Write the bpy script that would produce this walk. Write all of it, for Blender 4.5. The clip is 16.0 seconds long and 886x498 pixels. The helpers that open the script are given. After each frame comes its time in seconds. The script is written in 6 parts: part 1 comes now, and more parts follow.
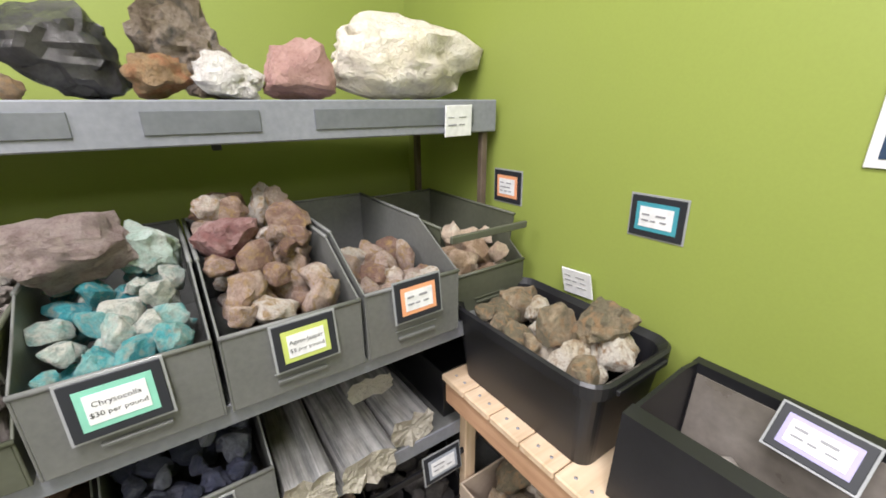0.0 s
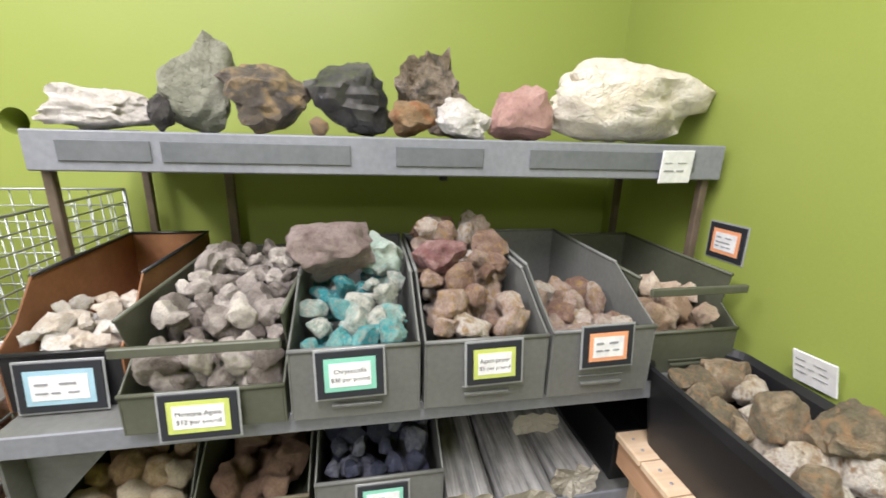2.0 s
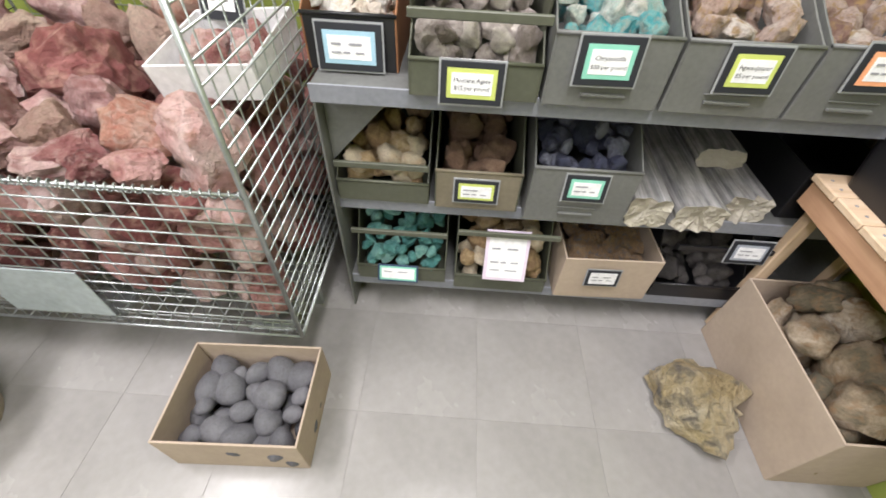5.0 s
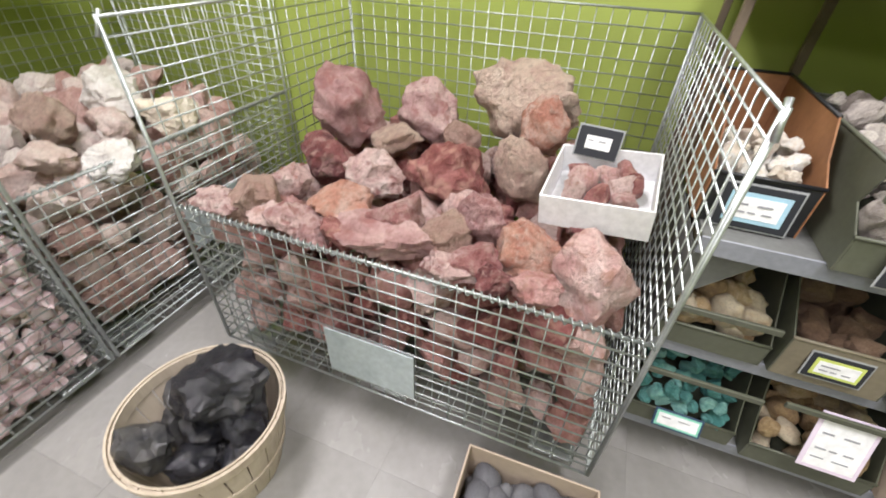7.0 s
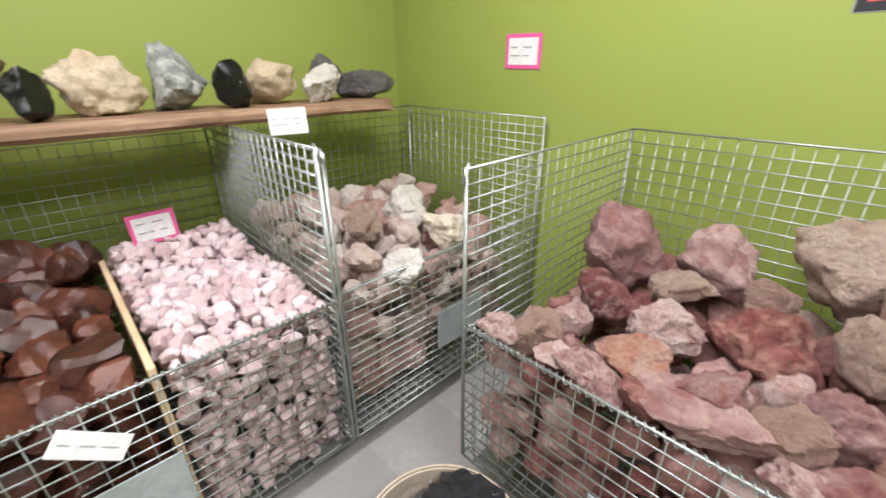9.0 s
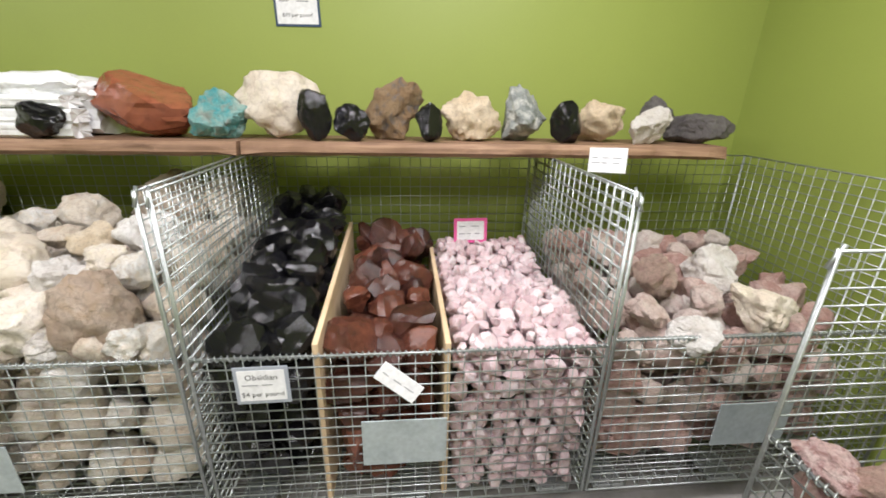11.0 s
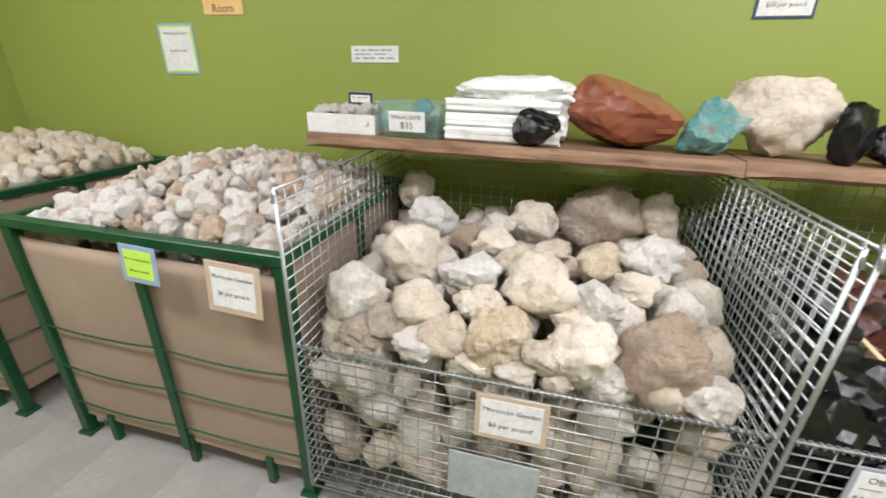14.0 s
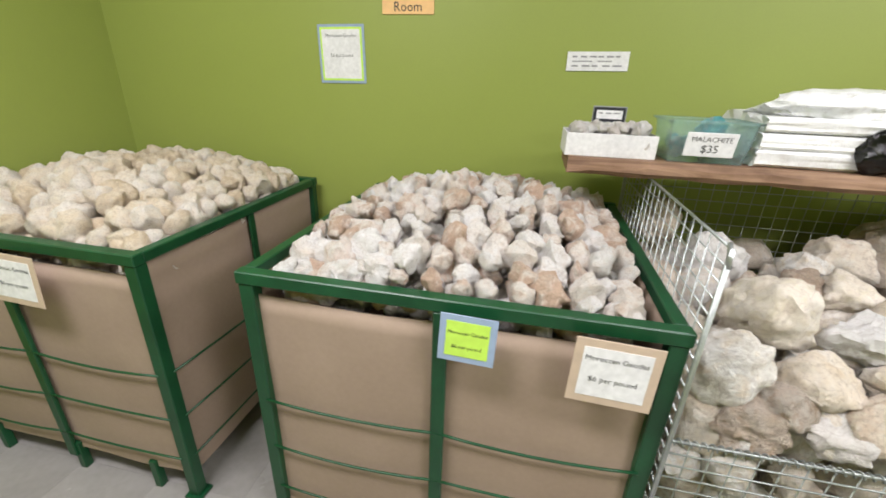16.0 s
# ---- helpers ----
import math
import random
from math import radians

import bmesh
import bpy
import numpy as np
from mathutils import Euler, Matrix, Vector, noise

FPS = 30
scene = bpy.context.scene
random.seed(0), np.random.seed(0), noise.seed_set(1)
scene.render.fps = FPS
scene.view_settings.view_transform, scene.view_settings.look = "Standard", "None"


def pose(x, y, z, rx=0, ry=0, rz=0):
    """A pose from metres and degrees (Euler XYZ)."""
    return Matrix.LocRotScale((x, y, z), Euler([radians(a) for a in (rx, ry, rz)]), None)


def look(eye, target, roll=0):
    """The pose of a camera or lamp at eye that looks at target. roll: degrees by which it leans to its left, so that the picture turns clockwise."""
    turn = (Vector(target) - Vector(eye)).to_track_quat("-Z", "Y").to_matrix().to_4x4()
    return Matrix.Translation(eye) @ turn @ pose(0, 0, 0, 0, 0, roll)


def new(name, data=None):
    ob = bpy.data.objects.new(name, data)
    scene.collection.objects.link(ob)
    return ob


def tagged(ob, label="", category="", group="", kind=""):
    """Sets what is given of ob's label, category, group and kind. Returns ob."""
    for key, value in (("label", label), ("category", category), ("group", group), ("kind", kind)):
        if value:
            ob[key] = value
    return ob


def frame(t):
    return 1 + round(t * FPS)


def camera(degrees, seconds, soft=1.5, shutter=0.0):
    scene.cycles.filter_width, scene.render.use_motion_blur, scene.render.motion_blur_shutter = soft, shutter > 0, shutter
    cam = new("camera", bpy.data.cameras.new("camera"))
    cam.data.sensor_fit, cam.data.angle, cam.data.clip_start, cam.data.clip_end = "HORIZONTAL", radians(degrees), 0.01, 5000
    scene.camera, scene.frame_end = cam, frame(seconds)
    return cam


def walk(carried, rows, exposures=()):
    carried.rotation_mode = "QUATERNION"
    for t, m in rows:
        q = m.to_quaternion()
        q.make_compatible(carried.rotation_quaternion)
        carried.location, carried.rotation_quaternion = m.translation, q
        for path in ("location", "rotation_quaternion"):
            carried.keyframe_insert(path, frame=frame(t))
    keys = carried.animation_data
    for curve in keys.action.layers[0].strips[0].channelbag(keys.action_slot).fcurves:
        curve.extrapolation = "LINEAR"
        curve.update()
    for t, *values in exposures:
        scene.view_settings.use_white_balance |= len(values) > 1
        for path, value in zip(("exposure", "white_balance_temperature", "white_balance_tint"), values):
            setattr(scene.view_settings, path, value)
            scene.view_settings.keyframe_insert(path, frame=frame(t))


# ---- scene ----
cam = camera(94.6, 16.0, soft=1.7, shutter=0.2)
PATH = [
    (0, (0.499, 0.678, 1.323), (1.57, 2.23, 0.655), -0.4),
    (0.5, (0.521, 0.668, 1.33), (1.432, 2.342, 0.723), -0.9),
    (1, (0.511, 0.674, 1.329), (1.297, 2.415, 0.737), 0.1),
    (1.5, (0.491, 0.673, 1.335), (1.058, 2.5, 0.752), 0.8),
    (2, (0.427, 0.675, 1.343), (0.781, 2.568, 0.805), 1.5),
    (2.5, (0.343, 0.67, 1.349), (0.579, 2.554, 0.722), 2.0),
    (3, (0.317, 0.653, 1.307), (0.58, 2.408, 0.385), 2.6),
    (5.5, (0.024, 0.499, 1.243), (-0.123, 1.829, -0.244), 3.9),
    (6, (-0.12, 0.47, 1.246), (-0.443, 1.814, -0.199), 5.4),
    (6.5, (-0.403, 0.469, 1.268), (-0.965, 1.77, -0.143), 4.8),
    (7, (-0.487, 0.505, 1.315), (-1.031, 1.998, 0.102), 2.6),
    (7.5, (-0.545, 0.493, 1.369), (-0.894, 2.189, 0.368), -1.4),
    (8, (-0.626, 0.456, 1.398), (-1.019, 2.208, 0.517), -1.2),
    (8.5, (-0.736, 0.391, 1.407), (-1.563, 2.004, 0.562), -1.7),
    (9, (-0.808, 0.408, 1.389), (-2.125, 1.67, 0.569), -0.5),
    (11.5, (-0.821, 0.228, 1.429), (-2.703, 0.228, 0.753), 1.8),
    (12, (-0.826, 0.015, 1.441), (-2.699, -0.165, 0.763), 2.9),
    (12.5, (-0.898, -0.184, 1.439), (-2.763, -0.457, 0.769), 4.1),
    (13, (-1.004, -0.428, 1.44), (-2.86, -0.695, 0.743), 3.5),
    (13.5, (-1.021, -0.673, 1.442), (-2.852, -1.003, 0.706), 3.3),
    (14, (-0.961, -0.958, 1.467), (-2.754, -1.385, 0.69), 1.9),
    (14.5, (-1.006, -1.228, 1.434), (-2.77, -1.759, 0.655), 1.0),
    (15, (-1.078, -1.528, 1.455), (-2.868, -2.049, 0.731), 0.4),
    (15.5, (-1.054, -1.778, 1.453), (-2.871, -2.186, 0.721), 2.4),
    (16, (-1.041, -2.022, 1.468), (-2.85, -2.392, 0.701), 2.0),
]

EXPOSURES = [(0.0, 0.35), (3.0, 0.36), (5.5, 0.38), (7.5, 0.22), (9.0, 0.12), (11.5, 0.04), (13.0, -0.02), (14.5, 0.06), (16.0, 0.12)]
walk(cam, [(t, look(eye, target, roll)) for t, eye, target, roll in PATH], EXPOSURES)

# ---- light: fluorescent ceiling fixtures over the aisle ----
world = bpy.data.worlds.new("world")
scene.world = world
world.use_nodes = True
world.node_tree.nodes["Background"].inputs[0].default_value = (0.9, 0.95, 1.0, 1)
world.node_tree.nodes["Background"].inputs[1].default_value = 0.005
CEIL = 2.9


def ceiling_lamp(x, y, power, sx=0.4, sy=1.2):
    data = bpy.data.lights.new("ceiling_lamp", "AREA")
    data.shape, data.size, data.size_y, data.energy = "RECTANGLE", sx, sy, power
    data.color = (1.0, 0.962, 1.0)
    lamp = new("ceiling_lamp", data)
    lamp.matrix_world = pose(x, y, CEIL - 0.03)


ceiling_lamp(0.25, 0.5, 56)
ceiling_lamp(-1.45, 0.8, 60)
ceiling_lamp(-0.9, -0.9, 35)
ceiling_lamp(-1.0, -3.1, 66)


# ---- materials ----
def mat(name, rough=0.6, metal=0.0, spec=0.5):
    m = bpy.data.materials.new(name)
    m.use_nodes = True
    b = m.node_tree.nodes["Principled BSDF"]
    b.inputs["Roughness"].default_value, b.inputs["Metallic"].default_value = rough, metal
    b.inputs["Specular IOR Level"].default_value = spec
    return m, m.node_tree.nodes, m.node_tree.links, b


def ramp(nodes, links, source, stops):
    r = nodes.new("ShaderNodeValToRGB")
    els = r.color_ramp.elements
    while len(els) < len(stops):
        els.new(0.5)
    for e, (p, c) in zip(els, stops):
        e.position, e.color = p, (*c, 1)
    links.new(source, r.inputs[0])
    return r.outputs[0]


def noise_tex(nodes, links, vec, scale, detail=5.0, rough=0.55, dist=0.0):
    n = nodes.new("ShaderNodeTexNoise")
    n.inputs["Scale"].default_value, n.inputs["Detail"].default_value = scale, detail
    n.inputs["Roughness"].default_value, n.inputs["Distortion"].default_value = rough, dist
    links.new(vec, n.inputs["Vector"])
    return n.outputs[0]


def bump(nodes, links, b, height, strength, dist):
    n = nodes.new("ShaderNodeBump")
    n.inputs["Strength"].default_value, n.inputs["Distance"].default_value = strength, dist
    links.new(height, n.inputs["Height"])
    links.new(n.outputs[0], b.inputs["Normal"])


def mixc(nodes, links, fac, a, b, mode="MIX"):
    n = nodes.new("ShaderNodeMix")
    n.data_type, n.blend_type = "RGBA", mode
    for sock, v in ((0, fac), (6, a), (7, b)):
        if isinstance(v, (int, float)):
            n.inputs[sock].default_value = v
        elif isinstance(v, tuple):
            n.inputs[sock].default_value = (*v, 1)
        else:
            links.new(v, n.inputs[sock])
    return n.outputs[2]


def surface(name, c1, c2, scale, rough=0.6, metal=0.0, spec=0.5, fine=60.0, bumps=0.15, dist=0.002, rough_var=0.1, grit=0.12):
    """A plain surface in world-size grain: two scales of colour, uneven gloss and fine relief."""
    m, N, L, b = mat(name, rough, metal, spec)
    co = N.new("ShaderNodeTexCoord").outputs["Object"]
    big, small = noise_tex(N, L, co, scale), noise_tex(N, L, co, fine, 3)
    col = ramp(N, L, big, [(0.3, c1), (0.7, c2)])
    dark = ramp(N, L, small, [(0.3, (1 - grit,) * 3), (0.7, (1 + grit * 0.5,) * 3)])
    L.new(mixc(N, L, 1.0, col, dark, "MULTIPLY"), b.inputs["Base Color"])
    r = N.new("ShaderNodeMapRange")
    r.inputs[3].default_value, r.inputs[4].default_value = max(0.03, rough - rough_var), min(1, rough + rough_var)
    L.new(big, r.inputs[0])
    L.new(r.outputs[0], b.inputs["Roughness"])
    bump(N, L, b, small, bumps, dist)
    return m


def stone(name, tones, rough=0.75, spec=0.4, scale=1.4, veins=None, relief=0.5, spread=0.5, island=False, coat=0.0, pits=None, mottle=0.75):
    """Rock: tones drift from stone to stone and in patches across each, with veins, grain and relief."""
    m, N, L, b = mat(name, rough, 0, spec)
    tc = N.new("ShaderNodeTexCoord").outputs["Object"]
    if island:
        rnd = N.new("ShaderNodeNewGeometry").outputs["Random Per Island"]
        unit = N.new("ShaderNodeVectorMath")
        unit.operation = "SCALE"
        unit.inputs["Scale"].default_value = 1 / 0.03
        L.new(tc, unit.inputs[0])
        tc = unit.outputs[0]
    else:
        rnd = N.new("ShaderNodeObjectInfo").outputs["Random"]
    off = N.new("ShaderNodeVectorMath")
    off.operation = "MULTIPLY_ADD"
    comb = N.new("ShaderNodeCombineXYZ")
    for k in range(3):
        L.new(rnd, comb.inputs[k])
    L.new(comb.outputs[0], off.inputs[0])
    off.inputs[1].default_value = (37.0, 91.0, 53.0)
    L.new(tc, off.inputs[2])
    co = off.outputs[0]
    big = noise_tex(N, L, co, scale, 6, 0.6, 0.6)
    fine = noise_tex(N, L, co, scale * 7, 6, 0.65)
    grain = noise_tex(N, L, co, scale * 26, 4, 0.7)
    mixv = N.new("ShaderNodeMath")
    mixv.operation = "MULTIPLY_ADD"
    L.new(rnd, mixv.inputs[0])
    mixv.inputs[1].default_value = spread
    shift = N.new("ShaderNodeMath")
    shift.operation = "ADD"
    shift.inputs[1].default_value = -spread / 2
    L.new(big, shift.inputs[0])
    L.new(shift.outputs[0], mixv.inputs[2])
    n = len(tones)
    col = ramp(N, L, mixv.outputs[0], [(0.22 + 0.56 * i / max(1, n - 1), c) for i, c in enumerate(tones)])
    mott = ramp(N, L, fine, [(0.27, (0.62, 0.57, 0.53)), (0.46, (1, 1, 1)), (0.72, (1.16, 1.16, 1.16))])
    col = mixc(N, L, mottle, col, mott, "MULTIPLY")
    spk = ramp(N, L, grain, [(0.30, (0.80, 0.78, 0.75)), (0.48, (1.02, 1.02, 1.02))])
    col = mixc(N, L, 0.4, col, spk, "MULTIPLY")
    if veins:
        v = noise_tex(N, L, co, scale * 1.3, 4, 0.6, 1.6)
        mask = ramp(N, L, v, [(0.50, (0, 0, 0)), (0.53, (1, 1, 1)), (0.56, (0, 0, 0))])
        col = mixc(N, L, mask, col, veins)
    if pits:
        v = noise_tex(N, L, co, scale * 2.2, 3, 0.5, 0.5)
        mask = ramp(N, L, v, [(0.50, (0, 0, 0)), (0.70, (1, 1, 1))])
        col = mixc(N, L, mask, col, pits)
    if rough > 0.45:
        warp = N.new("ShaderNodeVectorMath")
        warp.operation = "MULTIPLY_ADD"
        wn = N.new("ShaderNodeTexNoise")
        wn.inputs["Scale"].default_value = scale * 2
        L.new(co, wn.inputs["Vector"])
        L.new(wn.outputs["Color"], warp.inputs[0])
        warp.inputs[1].default_value = (0.6, 0.6, 0.6)
        L.new(co, warp.inputs[2])
        cr = N.new("ShaderNodeTexVoronoi")
        cr.feature = "DISTANCE_TO_EDGE"
        cr.inputs["Scale"].default_value = scale * 1.5
        L.new(warp.outputs[0], cr.inputs["Vector"])
        crack = ramp(N, L, cr.outputs["Distance"], [(0.0, (0.62, 0.58, 0.54)), (0.05, (0.94, 0.93, 0.92)), (0.14, (1, 1, 1))])
        col = mixc(N, L, 0.4, col, crack, "MULTIPLY")
    L.new(col, b.inputs["Base Color"])
    hgt = N.new("ShaderNodeMath")
    hgt.operation = "MULTIPLY_ADD"
    L.new(fine, hgt.inputs[0])
    hgt.inputs[1].default_value = 1.8
    L.new(grain, hgt.inputs[2])
    bump(N, L, b, hgt.outputs[0], min(1.0, relief * 1.4), 0.025)
    if coat:
        b.inputs["Coat Weight"].default_value, b.inputs["Coat Roughness"].default_value = coat, 0.05
    return m


def plain(name, c, rough=0.6, metal=0.0):
    m, N, L, b = mat(name, rough, metal)
    co = N.new("ShaderNodeTexCoord").outputs["Object"]
    f = noise_tex(N, L, co, 30, 4)
    d = tuple(v * 0.88 for v in c)
    L.new(ramp(N, L, f, [(0.3, d), (0.7, c)]), b.inputs["Base Color"])
    return m


def wood_mat(name, c1, c2, c3, axis="Y"):
    m, N, L, b = mat(name, 0.65, 0, 0.3)
    tc = N.new("ShaderNodeTexCoord")
    mp = N.new("ShaderNodeMapping")
    mp.inputs["Scale"].default_value = {"X": (1.5, 22, 22), "Y": (22, 1.5, 22), "Z": (22, 22, 1.5)}[axis]
    L.new(tc.outputs["Object"], mp.inputs[0])
    g = noise_tex(N, L, mp.outputs[0], 1.6, 6, 0.6, 0.8)
    blotch = noise_tex(N, L, tc.outputs["Object"], 5, 4)
    col = ramp(N, L, g, [(0.25, c1), (0.5, c2), (0.75, c3)])
    col = mixc(N, L, 0.6, col, ramp(N, L, blotch, [(0.3, (0.65, 0.6, 0.55)), (0.65, (1.1, 1.1, 1.1))]), "MULTIPLY")
    L.new(col, b.inputs["Base Color"])
    bump(N, L, b, g, 0.3, 0.003)
    return m


GREEN_WALL = surface("green_wall_paint", (0.278, 0.338, 0.074), (0.300, 0.360, 0.083), 0.8, 0.45, fine=160, bumps=0.05, dist=0.001, rough_var=0.05, grit=0.025)
# ceiling is out of view; its grey is set low to cut bounced light
CEILING = surface("ceiling_white", (0.34, 0.335, 0.33), (0.40, 0.395, 0.385), 2, 0.9)
FLOOR = surface("waxed_grey_floor", (0.255, 0.245, 0.233), (0.325, 0.313, 0.30), 2.3, 0.25, fine=35, bumps=0.03, rough_var=0.1, grit=0.06)
JOINT = plain("floor_joint", (0.285, 0.275, 0.26), 0.5)
STEEL_PAINT = surface("grey_painted_steel", (0.125, 0.128, 0.122), (0.18, 0.183, 0.175), 3.5, 0.45, 0.0, fine=90, bumps=0.06)
SHELF_PAINT = surface("blue_grey_shelf_enamel", (0.205, 0.215, 0.245), (0.255, 0.265, 0.30), 4, 0.4, fine=70, bumps=0.05)
PLATE_DARK = surface("dark_label_plate", (0.12, 0.13, 0.145), (0.16, 0.17, 0.185), 9, 0.35)
OLIVE = surface("olive_painted_steel", (0.075, 0.08, 0.055), (0.11, 0.115, 0.085), 5, 0.5)
BROWN_STEEL = surface("brown_steel_post", (0.10, 0.075, 0.055), (0.16, 0.12, 0.09), 12, 0.5)
RUST = surface("rusty_bin_inside", (0.20, 0.085, 0.035), (0.33, 0.155, 0.07), 7, 0.7, fine=60, bumps=0.2)
BLACK_PLASTIC = surface("black_plastic", (0.010, 0.010, 0.012), (0.018, 0.018, 0.021), 6, 0.38, fine=120, bumps=0.06)
TAUPE = surface("dusty_liner", (0.16, 0.14, 0.12), (0.26, 0.235, 0.21), 9, 0.3)
ZINC = surface("galvanised_wire", (0.35, 0.38, 0.38), (0.48, 0.51, 0.505), 25, 0.38, 0.8, fine=150, bumps=0.08)
ZINC_PLATE = surface("galvanised_plate", (0.42, 0.48, 0.50), (0.52, 0.58, 0.60), 14, 0.45, 0.35)
GREEN_STEEL = surface("dark_green_paint", (0.004, 0.050, 0.018), (0.007, 0.075, 0.027), 9, 0.38, fine=90, bumps=0.08)
CARDBOARD = surface("cardboard", (0.335, 0.25, 0.193), (0.385, 0.292, 0.228), 3.0, 0.8, spec=0.2, fine=70, bumps=0.04, grit=0.04)
CARD_BOX = surface("brown_carton", (0.40, 0.32, 0.25), (0.47, 0.38, 0.30), 6, 0.85, spec=0.2, grit=0.05)
WHITE_CARD = surface("white_carton", (0.70, 0.70, 0.71), (0.78, 0.78, 0.79), 8, 0.7, spec=0.25)
PAPER = surface("white_paper", (0.78, 0.78, 0.80), (0.83, 0.83, 0.85), 12, 0.35, bumps=0.02)
PINE = wood_mat("pine", (0.62, 0.45, 0.29), (0.74, 0.57, 0.40), (0.80, 0.65, 0.48), "X")
PINE_LONG = wood_mat("pine_rail", (0.42, 0.24, 0.14), (0.52, 0.31, 0.19), (0.60, 0.38, 0.24), "Y")
PINE_POST = wood_mat("pine_post", (0.52, 0.38, 0.25), (0.64, 0.48, 0.33), (0.70, 0.55, 0.40), "Z")
PLY = wood_mat("plywood", (0.62, 0.46, 0.28), (0.72, 0.55, 0.36), (0.78, 0.62, 0.42), "X")
LIVE_EDGE = wood_mat("live_edge_plank", (0.10, 0.055, 0.034), (0.25, 0.15, 0.095), (0.40, 0.26, 0.165), "Y")
BASKET_WOOD = wood_mat("basket_splint", (0.40, 0.335, 0.26), (0.49, 0.42, 0.335), (0.55, 0.48, 0.39), "Z")
INK = plain("ink", (0.03, 0.03, 0.035), 0.6)
GREY_INK = plain("grey_ink", (0.30, 0.30, 0.33), 0.6)
SLEEVE_EDGE = plain("sleeve_edge", (0.34, 0.35, 0.36), 0.2)
SIGN_BLACK = plain("sign_black", (0.018, 0.02, 0.027), 0.6)
SIGN = {
    "mint": plain("mint_card", (0.25, 0.60, 0.47), 0.5), "lime": plain("lime_card", (0.55, 0.62, 0.16), 0.5),
    "orange": plain("orange_card", (0.85, 0.38, 0.20), 0.5), "blue": plain("pale_blue_card", (0.36, 0.56, 0.68), 0.5),
    "teal": plain("teal_card", (0.06, 0.32, 0.40), 0.5), "pink": plain("pink_card", (0.80, 0.12, 0.36), 0.5),
    "red": plain("red_card", (0.75, 0.12, 0.12), 0.5), "grey": plain("grey_card", (0.35, 0.38, 0.44), 0.5),
    "tan": plain("tan_card", (0.60, 0.47, 0.36), 0.5), "neon": plain("neon_lime_paper", (0.58, 0.88, 0.12), 0.5),
    "peach": plain("peach_paper", (0.90, 0.56, 0.25), 0.6), "lilac": plain("lilac_card", (0.42, 0.38, 0.70), 0.5),
    "navy": plain("navy_card", (0.03, 0.06, 0.12), 0.4), "sleeve": plain("blue_sleeve", (0.34, 0.44, 0.62), 0.2),
    "purple": plain("pale_purple_paper", (0.72, 0.62, 0.74), 0.5),
}
m, N, L, b = mat("clear_plastic", 0.12)
b.inputs["Transmission Weight"].default_value, b.inputs["IOR"].default_value = 0.9, 1.2
b.inputs["Base Color"].default_value = (0.80, 0.95, 0.97, 1)
CLEAR = m
m, N, L, b = mat("laminate", 0.15)
b.inputs["Base Color"].default_value, b.inputs["Alpha"].default_value = (0.8, 0.82, 0.84, 1), 0.35
LAMINATE = m

MAROON = stone("maroon_jasper", [(0.11, 0.035, 0.04), (0.24, 0.08, 0.08), (0.38, 0.17, 0.165), (0.56, 0.38, 0.36)], 0.5, relief=0.55, spread=0.4, pits=(0.46, 0.29, 0.26))
MAUVE = stone("mauve_jasper", [(0.29, 0.14, 0.14), (0.48, 0.29, 0.28), (0.66, 0.47, 0.44), (0.78, 0.65, 0.61)], 0.65, relief=0.55, spread=0.4, pits=(0.36, 0.16, 0.15))
BRICK_RED = stone("brick_red_jasper", [(0.30, 0.075, 0.06), (0.50, 0.18, 0.13), (0.62, 0.32, 0.24), (0.72, 0.50, 0.42)], 0.6, relief=0.6, spread=0.4, pits=(0.70, 0.50, 0.42))
RED_GLASS = stone("red_brown_glassy_obsidian", [(0.10, 0.030, 0.018), (0.22, 0.065, 0.035), (0.30, 0.10, 0.055)], 0.14, 0.5, scale=0.8, relief=0.12)
GEODE = stone("cream_geode", [(0.74, 0.60, 0.47), (0.88, 0.79, 0.68), (0.93, 0.88, 0.80), (0.95, 0.93, 0.89)], 0.85, pits=(0.86, 0.76, 0.62), relief=0.5, mottle=0.6)
SMALL_GEODE = stone("small_cream_geode", [(0.66, 0.48, 0.36), (0.87, 0.78, 0.70), (0.92, 0.87, 0.82), (0.95, 0.93, 0.91)], 0.85, relief=0.5, spread=0.6, mottle=0.6)
YELLOW_GEODE = stone("yellowish_geode", [(0.74, 0.60, 0.42), (0.87, 0.75, 0.59), (0.91, 0.82, 0.70), (0.94, 0.88, 0.80)], 0.85, relief=0.5, mottle=0.6)
TAN_GEODE = stone("tan_geode", [(0.70, 0.53, 0.41), (0.82, 0.69, 0.57), (0.89, 0.80, 0.70)], 0.85, relief=0.65, pits=(0.70, 0.52, 0.36), mottle=0.5)
JASPER = stone("red_jasper", [(0.26, 0.085, 0.08), (0.46, 0.20, 0.185), (0.64, 0.38, 0.355), (0.76, 0.57, 0.53)], 0.6, relief=0.55, spread=0.7, pits=(0.52, 0.29, 0.235))
PALE_JASPER = stone("pinkish_tan_jasper", [(0.56, 0.34, 0.28), (0.74, 0.54, 0.44), (0.82, 0.67, 0.55)], 0.75, pits=(0.66, 0.43, 0.36), relief=0.7)
OBSIDIAN = stone("black_obsidian", [(0.004, 0.004, 0.005), (0.009, 0.009, 0.011)], 0.05, 0.5, relief=0.10)
MAHOGANY = stone("mahogany_obsidian", [(0.028, 0.012, 0.010), (0.075, 0.026, 0.018), (0.15, 0.05, 0.03)], 0.16, 0.5, scale=0.9, relief=0.16)
